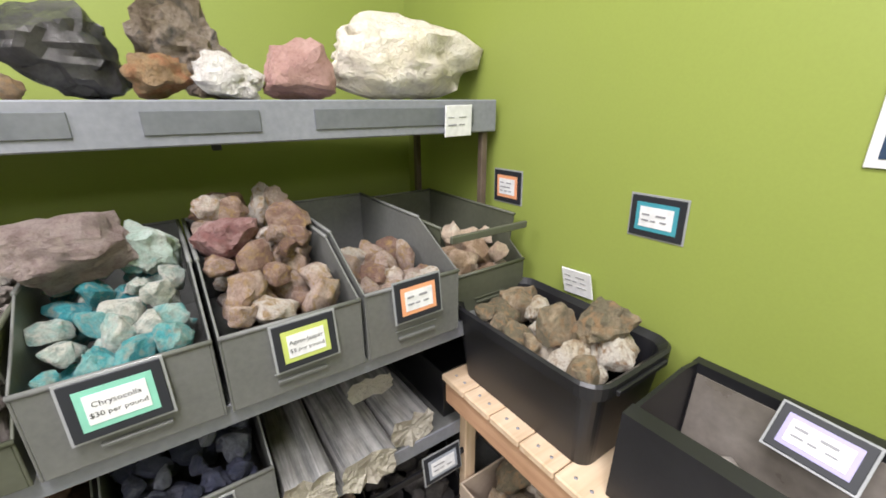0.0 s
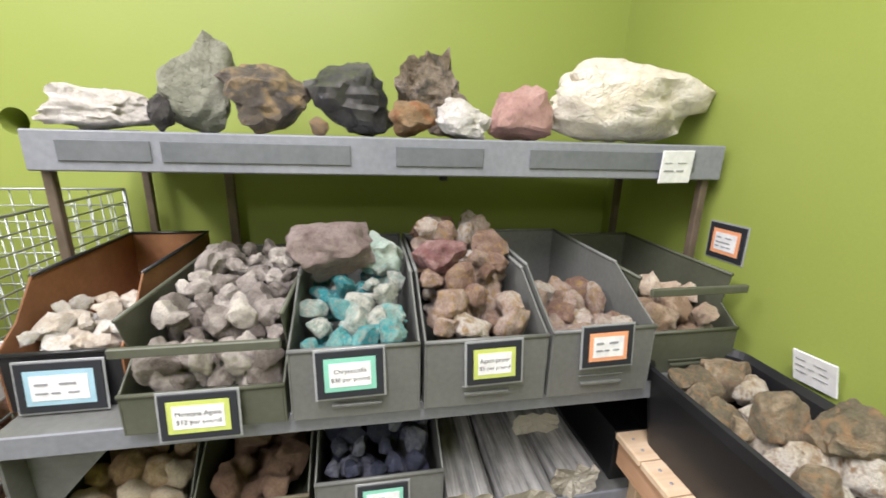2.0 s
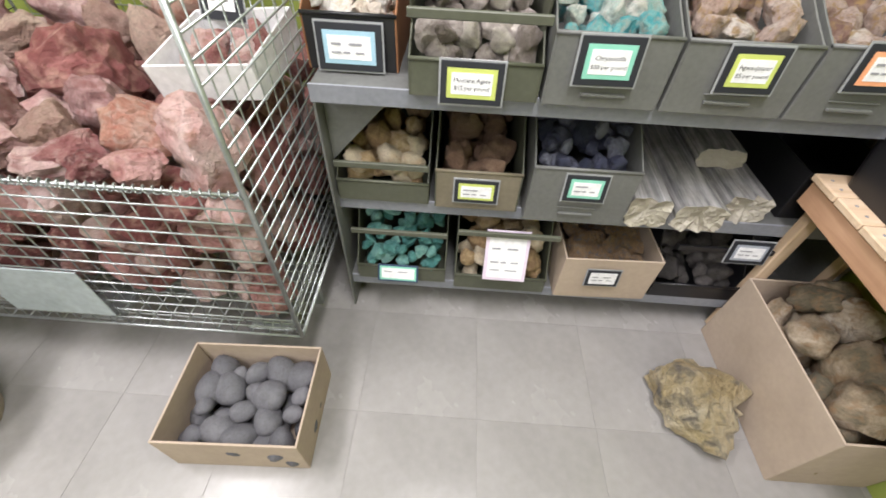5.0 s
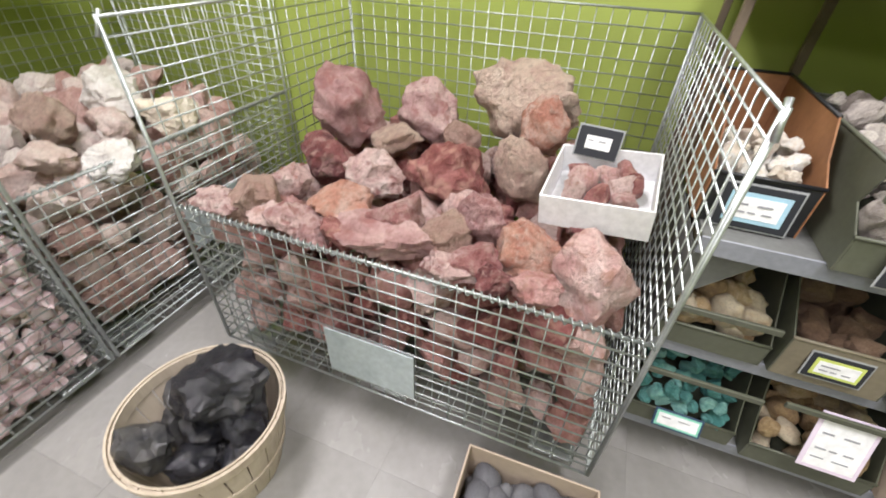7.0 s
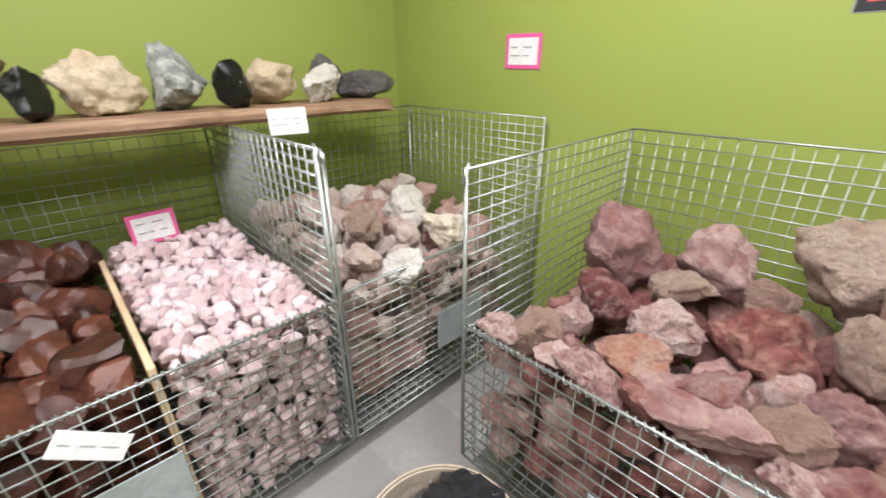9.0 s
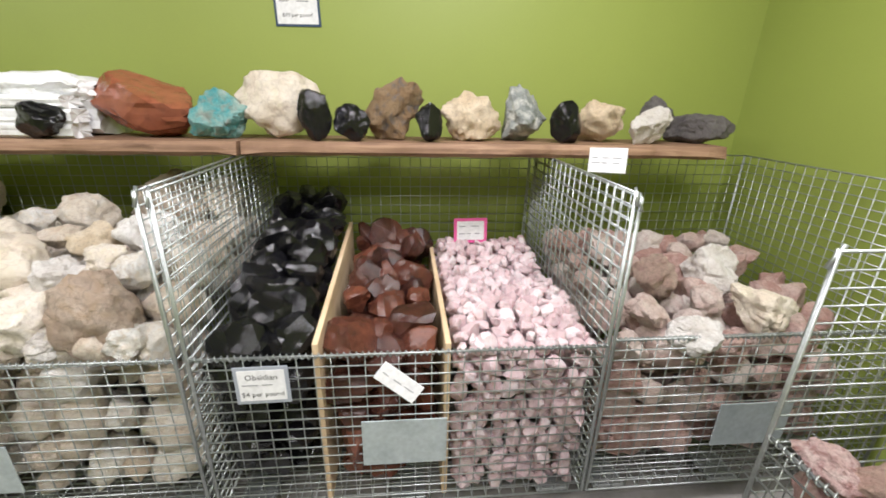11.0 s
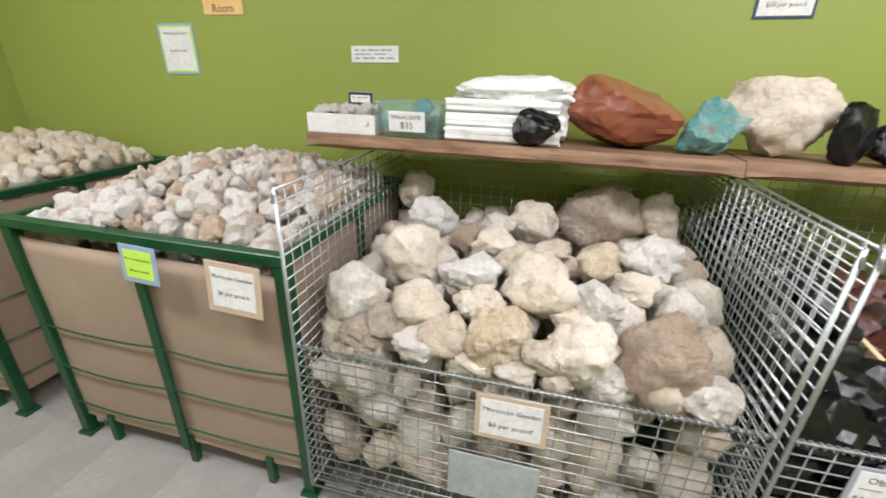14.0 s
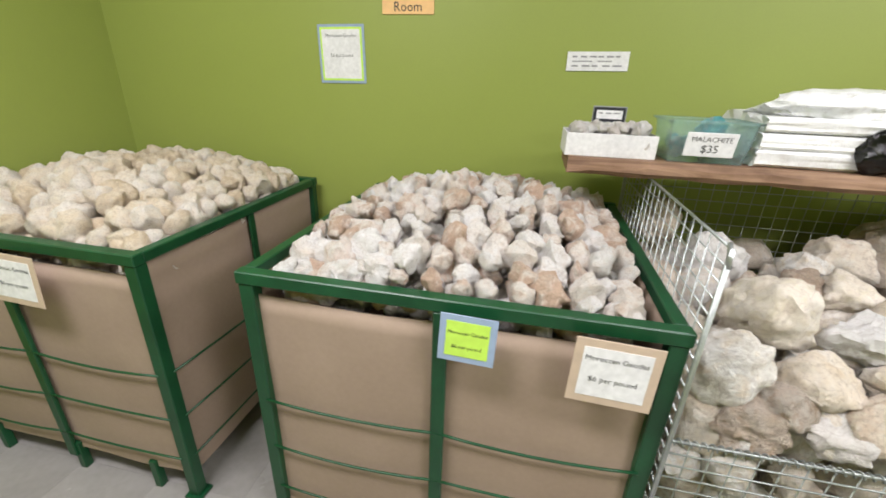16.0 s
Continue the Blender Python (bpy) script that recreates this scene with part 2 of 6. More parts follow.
ROSE = stone("rose_quartz", [(0.54, 0.40, 0.42), (0.66, 0.52, 0.54), (0.74, 0.63, 0.65)], 0.38, 0.5, relief=0.25, island=True, spread=0.7)
ROSE_PIECE = stone("rose_quartz_piece", [(0.54, 0.40, 0.42), (0.66, 0.52, 0.54), (0.74, 0.63, 0.65)], 0.38, 0.5, relief=0.25, spread=0.7)
for m in (ROSE, ROSE_PIECE):
    m.node_tree.nodes["Principled BSDF"].inputs["Subsurface Weight"].default_value = 0.35
    m.node_tree.nodes["Principled BSDF"].inputs["Subsurface Radius"].default_value = (0.03, 0.02, 0.02)
PALE_PINK = stone("pale_pink_calcite", [(0.50, 0.30, 0.26), (0.66, 0.48, 0.43), (0.74, 0.60, 0.55), (0.80, 0.72, 0.66)], 0.7, relief=0.5, spread=0.6)
PEBBLE = stone("grey_river_pebble", [(0.095, 0.095, 0.105), (0.14, 0.14, 0.15)], 0.6, relief=0.2)
DARK_STONE = stone("dark_grey_stone", [(0.010, 0.010, 0.013), (0.026, 0.026, 0.031), (0.075, 0.072, 0.072)], 0.14, relief=0.2)
TAN_STONE = stone("pinkish_tan_agate", [(0.32, 0.19, 0.15), (0.52, 0.37, 0.30), (0.68, 0.54, 0.47), (0.80, 0.72, 0.65)], 0.65, relief=0.55, spread=0.7, pits=(0.52, 0.34, 0.16))
GREY_TAN = stone("greyish_agate_nodule", [(0.24, 0.20, 0.18), (0.40, 0.35, 0.32), (0.58, 0.52, 0.48), (0.80, 0.74, 0.67)], 0.75, relief=0.5, spread=0.6)
BEIGE_CHIP = stone("pale_beige_chip", [(0.36, 0.24, 0.16), (0.60, 0.45, 0.34), (0.72, 0.58, 0.46), (0.78, 0.69, 0.58)], 0.65, relief=0.45, spread=0.5)
TURQUOISE = stone("turquoise_mineral", [(0.04, 0.28, 0.33), (0.10, 0.42, 0.45), (0.26, 0.50, 0.48), (0.50, 0.60, 0.55), (0.68, 0.68, 0.62)], 0.55, relief=0.5, spread=0.8, pits=(0.34, 0.40, 0.36))
MINT_STONE = stone("pale_mint_mineral", [(0.36, 0.55, 0.48), (0.60, 0.72, 0.66), (0.72, 0.76, 0.72)], 0.6, relief=0.5)
TEAL_CHIP = stone("teal_chip", [(0.06, 0.20, 0.19), (0.14, 0.36, 0.34), (0.28, 0.52, 0.48)], 0.5, relief=0.4, spread=0.8)
PURPLE = stone("mauve_speckled_stone", [(0.30, 0.21, 0.205), (0.44, 0.33, 0.315), (0.62, 0.52, 0.50)], 0.7, scale=3.0, relief=0.6, pits=(0.55, 0.44, 0.40))
SODALITE = stone("dark_blue_sodalite", [(0.025, 0.03, 0.055), (0.06, 0.065, 0.11), (0.22, 0.23, 0.29)], 0.5, relief=0.4, spread=0.7)
BROWN_STONE = stone("brown_jasper_block", [(0.15, 0.085, 0.055), (0.25, 0.155, 0.105), (0.34, 0.23, 0.16)], 0.75, relief=0.5)
YELLOW_STONE = stone("yellowish_shell_stone", [(0.34, 0.22, 0.12), (0.54, 0.38, 0.20), (0.66, 0.52, 0.34), (0.72, 0.62, 0.46)], 0.65, relief=0.5, spread=0.6)
CHARCOAL = stone("charcoal_nodule", [(0.06, 0.055, 0.055), (0.11, 0.10, 0.10), (0.18, 0.165, 0.16)], 0.65, relief=0.5)
m, N, L, b = mat("grey_selenite", 0.2, 0, 0.6)
tc = N.new("ShaderNodeTexCoord")
mp = N.new("ShaderNodeMapping")
mp.inputs["Scale"].default_value = (70, 4, 70)
L.new(tc.outputs["Object"], mp.inputs[0])
streak = noise_tex(N, L, mp.outputs[0], 1.0, 5, 0.65, 0.3)
cloud = noise_tex(N, L, tc.outputs["Object"], 14, 4, 0.6)
col = ramp(N, L, streak, [(0.28, (0.10, 0.10, 0.10)), (0.45, (0.24, 0.24, 0.24)), (0.60, (0.40, 0.39, 0.38)), (0.75, (0.62, 0.61, 0.60))])
L.new(mixc(N, L, 0.7, col, ramp(N, L, cloud, [(0.3, (0.55, 0.52, 0.48)), (0.6, (1, 1, 1))]), "MULTIPLY"), b.inputs["Base Color"])
bump(N, L, b, streak, 0.5, 0.004)
SELENITE = m
SELENITE_END = stone("broken_selenite_end", [(0.24, 0.20, 0.14), (0.38, 0.34, 0.26), (0.54, 0.51, 0.45)], 0.4, relief=0.6)
WHITE_STONE = stone("white_mineral", [(0.80, 0.74, 0.69), (0.90, 0.87, 0.84), (0.94, 0.93, 0.92)], 0.6, relief=0.5, mottle=0.45)
CHALK = stone("chalky_cream_stone", [(0.78, 0.66, 0.53), (0.88, 0.80, 0.69), (0.93, 0.88, 0.81)], 0.85, relief=0.45, spread=0.2, pits=(0.84, 0.76, 0.60), mottle=0.5)
WHITE_GLOSS = stone("milky_selenite", [(0.78, 0.79, 0.81), (0.86, 0.87, 0.88)], 0.3, relief=0.12)
PALE_GREEN = stone("pale_green_grey_stone", [(0.36, 0.36, 0.28), (0.52, 0.52, 0.42), (0.64, 0.62, 0.54)], 0.8, relief=0.6, spread=0.2)
TIGER = stone("banded_dark_iron_stone", [(0.06, 0.055, 0.055), (0.12, 0.10, 0.085), (0.24, 0.18, 0.11)], 0.38, relief=0.4, spread=0.2, pits=(0.36, 0.25, 0.13))
BANDED = stone("grey_white_banded_rock", [(0.16, 0.18, 0.17), (0.30, 0.32, 0.31), (0.60, 0.60, 0.56)], 0.7, relief=0.4, spread=0.2, pits=(0.62, 0.62, 0.58))
OCHRE = stone("ochre_vuggy_rock", [(0.28, 0.17, 0.09), (0.48, 0.31, 0.17), (0.60, 0.43, 0.27)], 0.8, relief=0.8, pits=(0.26, 0.24, 0.24), spread=0.2)
BUFF = stone("buff_rock", [(0.64, 0.48, 0.31), (0.78, 0.63, 0.45), (0.83, 0.71, 0.55)], 0.85, relief=0.5, spread=0.3)
GOLDEN = stone("golden_barite_rock", [(0.40, 0.29, 0.15), (0.66, 0.53, 0.30), (0.82, 0.71, 0.50), (0.90, 0.85, 0.74)], 0.4, relief=0.8, spread=0.2, pits=(0.26, 0.23, 0.19))
OPALITE = stone("tan_and_green_chert", [(0.22, 0.19, 0.13), (0.46, 0.36, 0.25), (0.66, 0.56, 0.43), (0.82, 0.76, 0.67)], 0.6, relief=0.5, spread=0.7, pits=(0.42, 0.27, 0.15))
GEODE_DARK = stone("vuggy_geode_chunk", [(0.12, 0.085, 0.045), (0.36, 0.28, 0.20), (0.62, 0.52, 0.45), (0.74, 0.68, 0.64)], 0.7, relief=0.9, spread=0.2, pits=(0.12, 0.11, 0.10))
FIRE = stone("orange_red_patched_stone", [(0.40, 0.30, 0.22), (0.55, 0.36, 0.20), (0.58, 0.20, 0.09)], 0.6, relief=0.6, spread=0.3)
PINK_SLAB = stone("pink_polished_slab", [(0.26, 0.135, 0.125), (0.37, 0.22, 0.195), (0.46, 0.31, 0.28)], 0.45, relief=0.25, spread=0.2)


# ---- builders ----
def mesh_of(name, verts, faces, material=None, smooth=False):
    me = bpy.data.meshes.new(name)
    me.from_pydata([tuple(v) for v in verts], [], [tuple(f) for f in faces])
    if material:
        me.materials.append(material)
    if smooth:
        me.shade_smooth()
    me.update()
    return me


def part(name, bm, material, parent, label=""):
    """Links a bmesh (or a ready mesh) as one mesh object under a thing or a part."""
    if isinstance(bm, bpy.types.Mesh):
        me = bm
    else:
        me = bpy.data.meshes.new(name)
        bm.to_mesh(me)
        bm.free()
        me.materials.append(material)
    ob = new(name, me)
    ob.parent = parent
    if label:
        ob["label"] = label
    return ob


def thing(name, m, label, category, group=""):
    ob = new(name)
    ob.empty_display_size = 0.05
    ob.matrix_world = m
    return tagged(ob, label, category, group)


def boxes(items, bev=0.003):
    """One bmesh of bevelled boxes: (x0, y0, z0, x1, y1, z1) or the same and a matrix."""
    out = bmesh.new()
    for it in items:
        x0, y0, z0, x1, y1, z1 = it[:6]
        t = Matrix.Translation(((x0 + x1) / 2, (y0 + y1) / 2, (z0 + z1) / 2)) @ Matrix.Diagonal((abs(x1 - x0), abs(y1 - y0), abs(z1 - z0), 1))
        if len(it) > 6:
            t = it[6] @ t
        one = bmesh.new()
        bmesh.ops.create_cube(one, size=1, matrix=t)
        if bev:
            bmesh.ops.bevel(one, geom=one.edges[:], offset=min(bev, 0.3 * min(abs(x1 - x0), abs(y1 - y0), abs(z1 - z0))), segments=1, affect="EDGES")
        me = bpy.data.meshes.new("tmp")
        one.to_mesh(me)
        one.free()
        out.from_mesh(me)
        bpy.data.meshes.remove(me)
    return out


def rods(name, items, material, sides=6):
    """One mesh of round bars (from, to, radius)."""
    V, F = [], []
    for p, q, r in items:
        p, q = Vector(p), Vector(q)
        ax = (q - p).normalized()
        u = ax.orthogonal().normalized()
        w = ax.cross(u)
        base = len(V)
        for e in (p, q):
            for k in range(sides):
                a = 2 * math.pi * k / sides
                V.append(e + u * (r * math.cos(a)) + w * (r * math.sin(a)))
        for k in range(sides):
            j = (k + 1) % sides
            F.append((base + k, base + j, base + sides + j, base + sides + k))
        F.append(tuple(base + k for k in reversed(range(sides))))
        F.append(tuple(base + sides + k for k in range(sides)))
    return mesh_of(name, V, F, material, True)


def tube(name, pts, r, material, sides=6):
    """One bent round bar through the points."""
    V, F = [], []
    for i, p in enumerate(pts):
        ax = (Vector(pts[min(i + 1, len(pts) - 1)]) - Vector(pts[max(i - 1, 0)])).normalized()
        u = ax.cross(Vector((0, 0, 1))).normalized()
        w = u.cross(ax)
        V += [Vector(p) + u * (r * math.cos(2 * math.pi * k / sides)) + w * (r * math.sin(2 * math.pi * k / sides)) for k in range(sides)]
    for i in range(len(pts) - 1):
        for k in range(sides):
            j = (k + 1) % sides
            F.append((i * sides + k, i * sides + j, (i + 1) * sides + j, (i + 1) * sides + k))
    F += [tuple(reversed(range(sides))), tuple(len(V) - sides + k for k in range(sides))]
    return mesh_of(name, V, F, material, True)


ICO = {}
for level in (2, 3, 4):
    t_bm = bmesh.new()
    bmesh.ops.create_icosphere(t_bm, subdivisions=level, radius=1)
    t_bm.verts.ensure_lookup_table()
    ICO[level] = (np.array([v.co[:] for v in t_bm.verts]), [tuple(v.index for v in f.verts) for f in t_bm.faces])
    t_bm.free()


def rock_points(seed, planes=12, sharp=24, low=0.62, high=0.95, rough=0.06, crag=0.0, freq=1.6, level=3, squash=(1, 1, 1)):
    """A stone of about unit radius: a ball cut by random planes, with softened edges and noise."""
    rng = np.random.RandomState(seed)
    D, faces = ICO[level]
    n = rng.normal(size=(planes, 3))
    n /= np.linalg.norm(n, axis=1)[:, None]
    h = rng.uniform(low, high, planes)
    dots = np.maximum(D @ n.T, 0) / h
    r = (np.power(dots, sharp).sum(1) + 1.0) ** (-1.0 / sharp)
    P = D * r[:, None]
    o = rng.uniform(-50, 50, 3)
    bumps = np.array([noise.fractal(Vector(p * freq + o), 0.7, 2.1, 4) for p in P])
    f = rough * bumps
    if crag:
        f = f - crag * np.abs(np.array([noise.noise(Vector(p * freq * 1.3 + o * 2)) for p in P]))
    P = P * (1 + f)[:, None] * np.array(squash)
    return P, faces


STYLES = {
    "lump": dict(planes=18, sharp=20, low=0.62, high=0.88, rough=0.17, freq=2.6, crag=0.15),
    "angular": dict(planes=16, sharp=60, low=0.45, high=0.82, rough=0.15, freq=2.3, crag=0.16),
    "shard": dict(planes=15, sharp=80, low=0.48, high=0.82, rough=0.09, freq=2.0, crag=0.09),
    "pebble": dict(planes=6, sharp=4, low=0.85, rough=0.02, freq=0.8),
    "crag": dict(planes=16, sharp=60, low=0.5, high=0.85, rough=0.34, freq=2.6, crag=0.4),
    "knobbly": dict(planes=16, sharp=24, low=0.55, high=0.85, rough=0.20, freq=2.2, crag=0.22),
}
STOCK = {}


def stock(style, material, count=8, level=3):
    key = (style, material.name, level)
    if key not in STOCK:
        STOCK[key] = []
        for i in range(count):
            P, F = rock_points(hash_of(style) + hash_of(material.name) * 7 + i, level=level, **STYLES[style])
            STOCK[key].append(creased(mesh_of(material.name + "_rock", P / np.abs(P).max(), F, material, True), style))
    return STOCK[key]


def creased(me, style):
    """Crisp edges where two fracture faces meet; smooth within a face."""
    me.set_sharp_from_angle(angle=radians({"shard": 14, "angular": 24, "crag": 28, "knobbly": 34}.get(style, 60)))
    return me


def hash_of(text):
    return sum((i + 3) * ord(c) for i, c in enumerate(text)) % 9973


def rock(name, style, material, x, y, z, sx, sy, sz, label, seed=0, rz=0.0, rx=0.0, ry=0.0, level=4, category="rock", group=""):
    """A single stone whose foot is at z and whose full width, depth and height are sx, sy, sz."""
    P, F = rock_points(seed * 13 + 5, level=level, **STYLES[style])
    R = np.array(Euler((radians(rx), radians(ry), radians(rz))).to_matrix())
    P = P @ R.T
    lo, hi = P.min(0), P.max(0)
    P = (P - (lo + hi) / 2) / (hi - lo)
    P[:, 2] = np.maximum(P[:, 2], -0.47)
    P[:, 2] += 0.47
    unit = max(sx, sy, sz) / 2
    ob = new(name, creased(mesh_of(name, P * np.array((sx, sy, sz)) / unit, F, material, True), style))
    ob.matrix_world = pose(x, y, z) @ Matrix.Diagonal((unit, unit, unit, 1))
    return tagged(ob, label, category, group)


def pile(name, style, material, area, floor_z, top, r, label, group, layers=2, seed=1, vary=0.25, gap=1.5, keep=None, flat=0.85, count=8, lift=0.55, edge=0.85, shell=None):
    """Stones heaped in a container: jittered layers under the surface top(x, y)."""
    rng = random.Random(seed)
    x0, x1, y0, y1 = area
    meshes = stock(style, material, count)
    step = r * gap
    for k in range(layers):
        nx, ny = max(1, round((x1 - x0 - 2 * r * 0.75) / step) + 1), max(1, round((y1 - y0 - 2 * r * 0.75) / step) + 1)
        for i in range(nx):
            for j in range(ny):
                u = (i + 0.5 + rng.uniform(-0.26, 0.26) + (0.25 if (j + k) % 2 else -0.25)) / nx
                v = (j + 0.5 + rng.uniform(-0.26, 0.26)) / ny
                s = r * rng.uniform(1 - vary, 1 + vary)
                x = min(max(x0 + u * (x1 - x0), x0 + s * edge), x1 - s * edge)
                y = min(max(y0 + v * (y1 - y0), y0 + s * edge), y1 - s * edge)
                z = top(x, y) - s * lift - k * r * 1.25 + rng.uniform(-0.25, 0.25) * r
                if z - s * 0.75 < floor_z:
                    if k > 0:
                        continue
                    z = floor_z + s * 0.75
                if shell and k > 1 and not shell(x, y):
                    continue
                if keep and not keep(x, y, z):
                    continue
                ob = new(name, meshes[rng.randrange(len(meshes))])
                ob.matrix_world = Matrix.LocRotScale((x, y, z), Euler([rng.uniform(0, 6.28) for _ in range(3)]),
                                                     (s * rng.uniform(0.9, 1.15), s * rng.uniform(0.85, 1.05), s * rng.uniform(flat - 0.1, flat + 0.1)))
                tagged(ob, label, "rock", group)


def text_mesh(body, size, material, align="CENTER"):
    cu = bpy.data.curves.new("lettering", "FONT")
    cu.body, cu.size, cu.align_x, cu.align_y = body, size, align, "CENTER"
    cu.resolution_u = 2
    tmp = new("lettering", cu)
    bpy.context.view_layer.update()
    me = bpy.data.meshes.new_from_object(tmp.evaluated_get(bpy.context.evaluated_depsgraph_get()))
    bpy.data.objects.remove(tmp)
    me.materials.clear()
    me.materials.append(material)
    return me


def sign(m, w, h, frame_mat, card, lines, label, name="price_sign", border=0.10, inner=0.10, paper=None, group="price signs"):
    """A printed card: dark holder, coloured card, white field and its writing. Local x right, y up, z out."""
    s = thing(name, m, label, "sign", group)
    part("backing", boxes([(-w / 2, -h / 2, 0, w / 2, h / 2, 0.003)], 0.001), frame_mat, s)
    e = min(w, h) * border
    lay = 0.003
    if frame_mat is SIGN_BLACK:
        part("sleeve", boxes([(-w / 2 - 0.004, -h / 2 - 0.004, -0.001, w / 2 + 0.004, h / 2 + 0.004, 0.0005)], 0.0004), SLEEVE_EDGE, s, "clear plastic sleeve edge")
        if card:
            e = min(w, h) * 0.15
    if card:
        part("card", boxes([(-w / 2 + e, -h / 2 + e, lay, w / 2 - e, h / 2 - e, lay + 0.001)], 0), card, s)
        lay += 0.001
        e += min(w, h) * inner
    part("paper", boxes([(-w / 2 + e, -h / 2 + e, lay, w / 2 - e, h / 2 - e, lay + 0.001)], 0), paper or PAPER, s)
    lay += 0.0016
    iw = w - 2 * e
    for k, (body, yy, size) in enumerate(lines):
        if body.startswith("#"):
            n = int(body[1:])
            bars, x = [], -iw * 0.42
            for i in range(n):
                bw = iw * 0.84 / n * (0.55 + 0.3 * ((i * 7 + k * 3) % 5) / 4)
                bars.append((x, yy * h - size * 0.22, lay, x + bw, yy * h + size * 0.22, lay + 0.0006))
                x += iw * 0.84 / n
            part("print_line", boxes(bars, 0), GREY_INK, s)
        else:
            me = text_mesh(body, size, INK)
            ob = part("lettering", me, None, s)
            wide = max(v.co.x for v in me.vertices) - min(v.co.x for v in me.vertices)
            k2 = min(1.0, iw * 0.92 / max(wide, 1e-4))
            ob.matrix_local = Matrix.Translation((0, yy * h, lay)) @ Matrix.Diagonal((k2, k2, 1, 1))
    return s


def south(x, y, z, tilt=0.0, roll=0.0):
    return pose(x, y, z, 90 + tilt, 0, 0) @ pose(0, 0, 0, 0, 0, roll)


def east(x, y, z, tilt=0.0, roll=0.0):
    return pose(x, y, z, 0, 0, 90) @ pose(0, 0, 0, 90 + tilt) @ pose(0, 0, 0, 0, 0, roll)


def west(x, y, z, roll=0.0):
    return pose(x, y, z, 0, 0, -90) @ pose(0, 0, 0, 90) @ pose(0, 0, 0, 0, 0, roll)


def structure(name, items, material, label, bev=0.0):
    return tagged(part(name, boxes(items, bev), material, None), label, name.split("_")[0], kind="structure")


# ---- the room ----
WX, EX, NY, SY = -2.97, 1.32, 2.10, -4.20
structure("floor", [(WX - 0.12, SY - 0.12, -0.1, EX + 0.12, NY + 0.12, -0.0012)], JOINT, "grey waxed floor with faint thin joints")
structure("ceiling", [(WX - 0.12, SY - 0.12, CEIL, EX + 0.12, NY + 0.12, CEIL + 0.1)], CEILING, "plain grey ceiling, unseen, darkened to cut bounced light")
structure("wall_west", [(WX - 0.12, SY - 0.12, -0.004, WX, NY + 0.12, CEIL)], GREEN_WALL, "lime green painted wall")
structure("wall_south", [(WX, SY - 0.12, -0.004, EX, SY, CEIL)], GREEN_WALL, "lime green painted wall")
structure("wall_east", [(EX, SY - 0.12, -0.004, EX + 0.12, NY + 0.12, CEIL)], GREEN_WALL, "lime green painted wall")
HX, HZ, HR = -0.565, 1.35, 0.038
# north wall, with a round cable hole bored through it
ring = [(HX + HR * math.cos(2 * math.pi * k / 32), HZ + HR * math.sin(2 * math.pi * k / 32)) for k in range(32)]
side = 0.2
sq = []
for k in range(32):
    a = 2 * math.pi * k / 32
    c, s_ = math.cos(a), math.sin(a)
    f = side / max(abs(c), abs(s_))
    sq.append((HX + f * c, HZ + f * s_))
V = [(x, NY, z) for x, z in ring] + [(x, NY, z) for x, z in sq] + [(x, NY + 0.12, z) for x, z in ring]
F = []
for k in range(32):
    j = (k + 1) % 32
    F += [(k, j, 32 + j, 32 + k), (k, 64 + k, 64 + j, j)]
wall = boxes([(WX, NY, -0.004, HX - side, NY + 0.12, CEIL), (HX + side, NY, -0.004, EX, NY + 0.12, CEIL),
              (HX - side, NY, HZ + side, HX + side, NY + 0.12, CEIL), (HX - side, NY, -0.004, HX + side, NY + 0.12, HZ - side)], 0)
wall.from_mesh(mesh_of("tmp", V, F))
tagged(part("wall_north", wall, GREEN_WALL, None), "lime green painted wall with a round black hole", "wall", kind="structure")
# added black sheet: the dark inside the hole is put in as colour
structure("hole_backing", [(HX - side, NY + 0.121, HZ - side, HX + side, NY + 0.16, HZ + side)], SIGN_BLACK, "black sheet behind the hole in the wall, standing in for its darkness")


# ---- wire baskets ----
WIRES = {}


def wire_mesh(length, r):
    key = (round(length, 3), r)
    if key not in WIRES:
        WIRES[key] = rods("wire", [((0, 0, 0), (length, 0, 0), r)], ZINC)
    return WIRES[key]


def wire_panel(parent, name, w, h, m, hstep=0.038, vstep=0.05, joined=False):
    """A welded wire panel in local x (width) and z (height), with a heavier edge bar."""
    it, wires = [], []
    n = max(2, round(h / hstep))
    for i in range(1, n):
        it.append(((0, 0, h * i / n), (w, 0, h * i / n), 0.0026))
        wires.append((wire_mesh(w, 0.0023), pose(0, 0, h * i / n)))
    k = max(2, round(w / vstep))
    for i in range(1, k):
        it.append(((w * i / k, 0.005, 0), (w * i / k, 0.005, h), 0.0022))
        wires.append((wire_mesh(h, 0.0017), pose(w * i / k, 0.005, 0, 0, -90, 0)))
    if not joined:
        it = []
    for a, b_ in (((0, 0, 0), (w, 0, 0)), ((0, 0, h), (w, 0, h)), ((0, 0, 0), (0, 0, h)), ((w, 0, 0), (w, 0, h))):
        it.append((a, b_, 0.0038))
    ob = part(name, rods(name, it, ZINC), None, parent)
    ob.matrix_local = m
    if not joined:
        for me, at in wires:
            w_ob = part("wire", me, None, ob)
            w_ob.matrix_local = at
    return ob


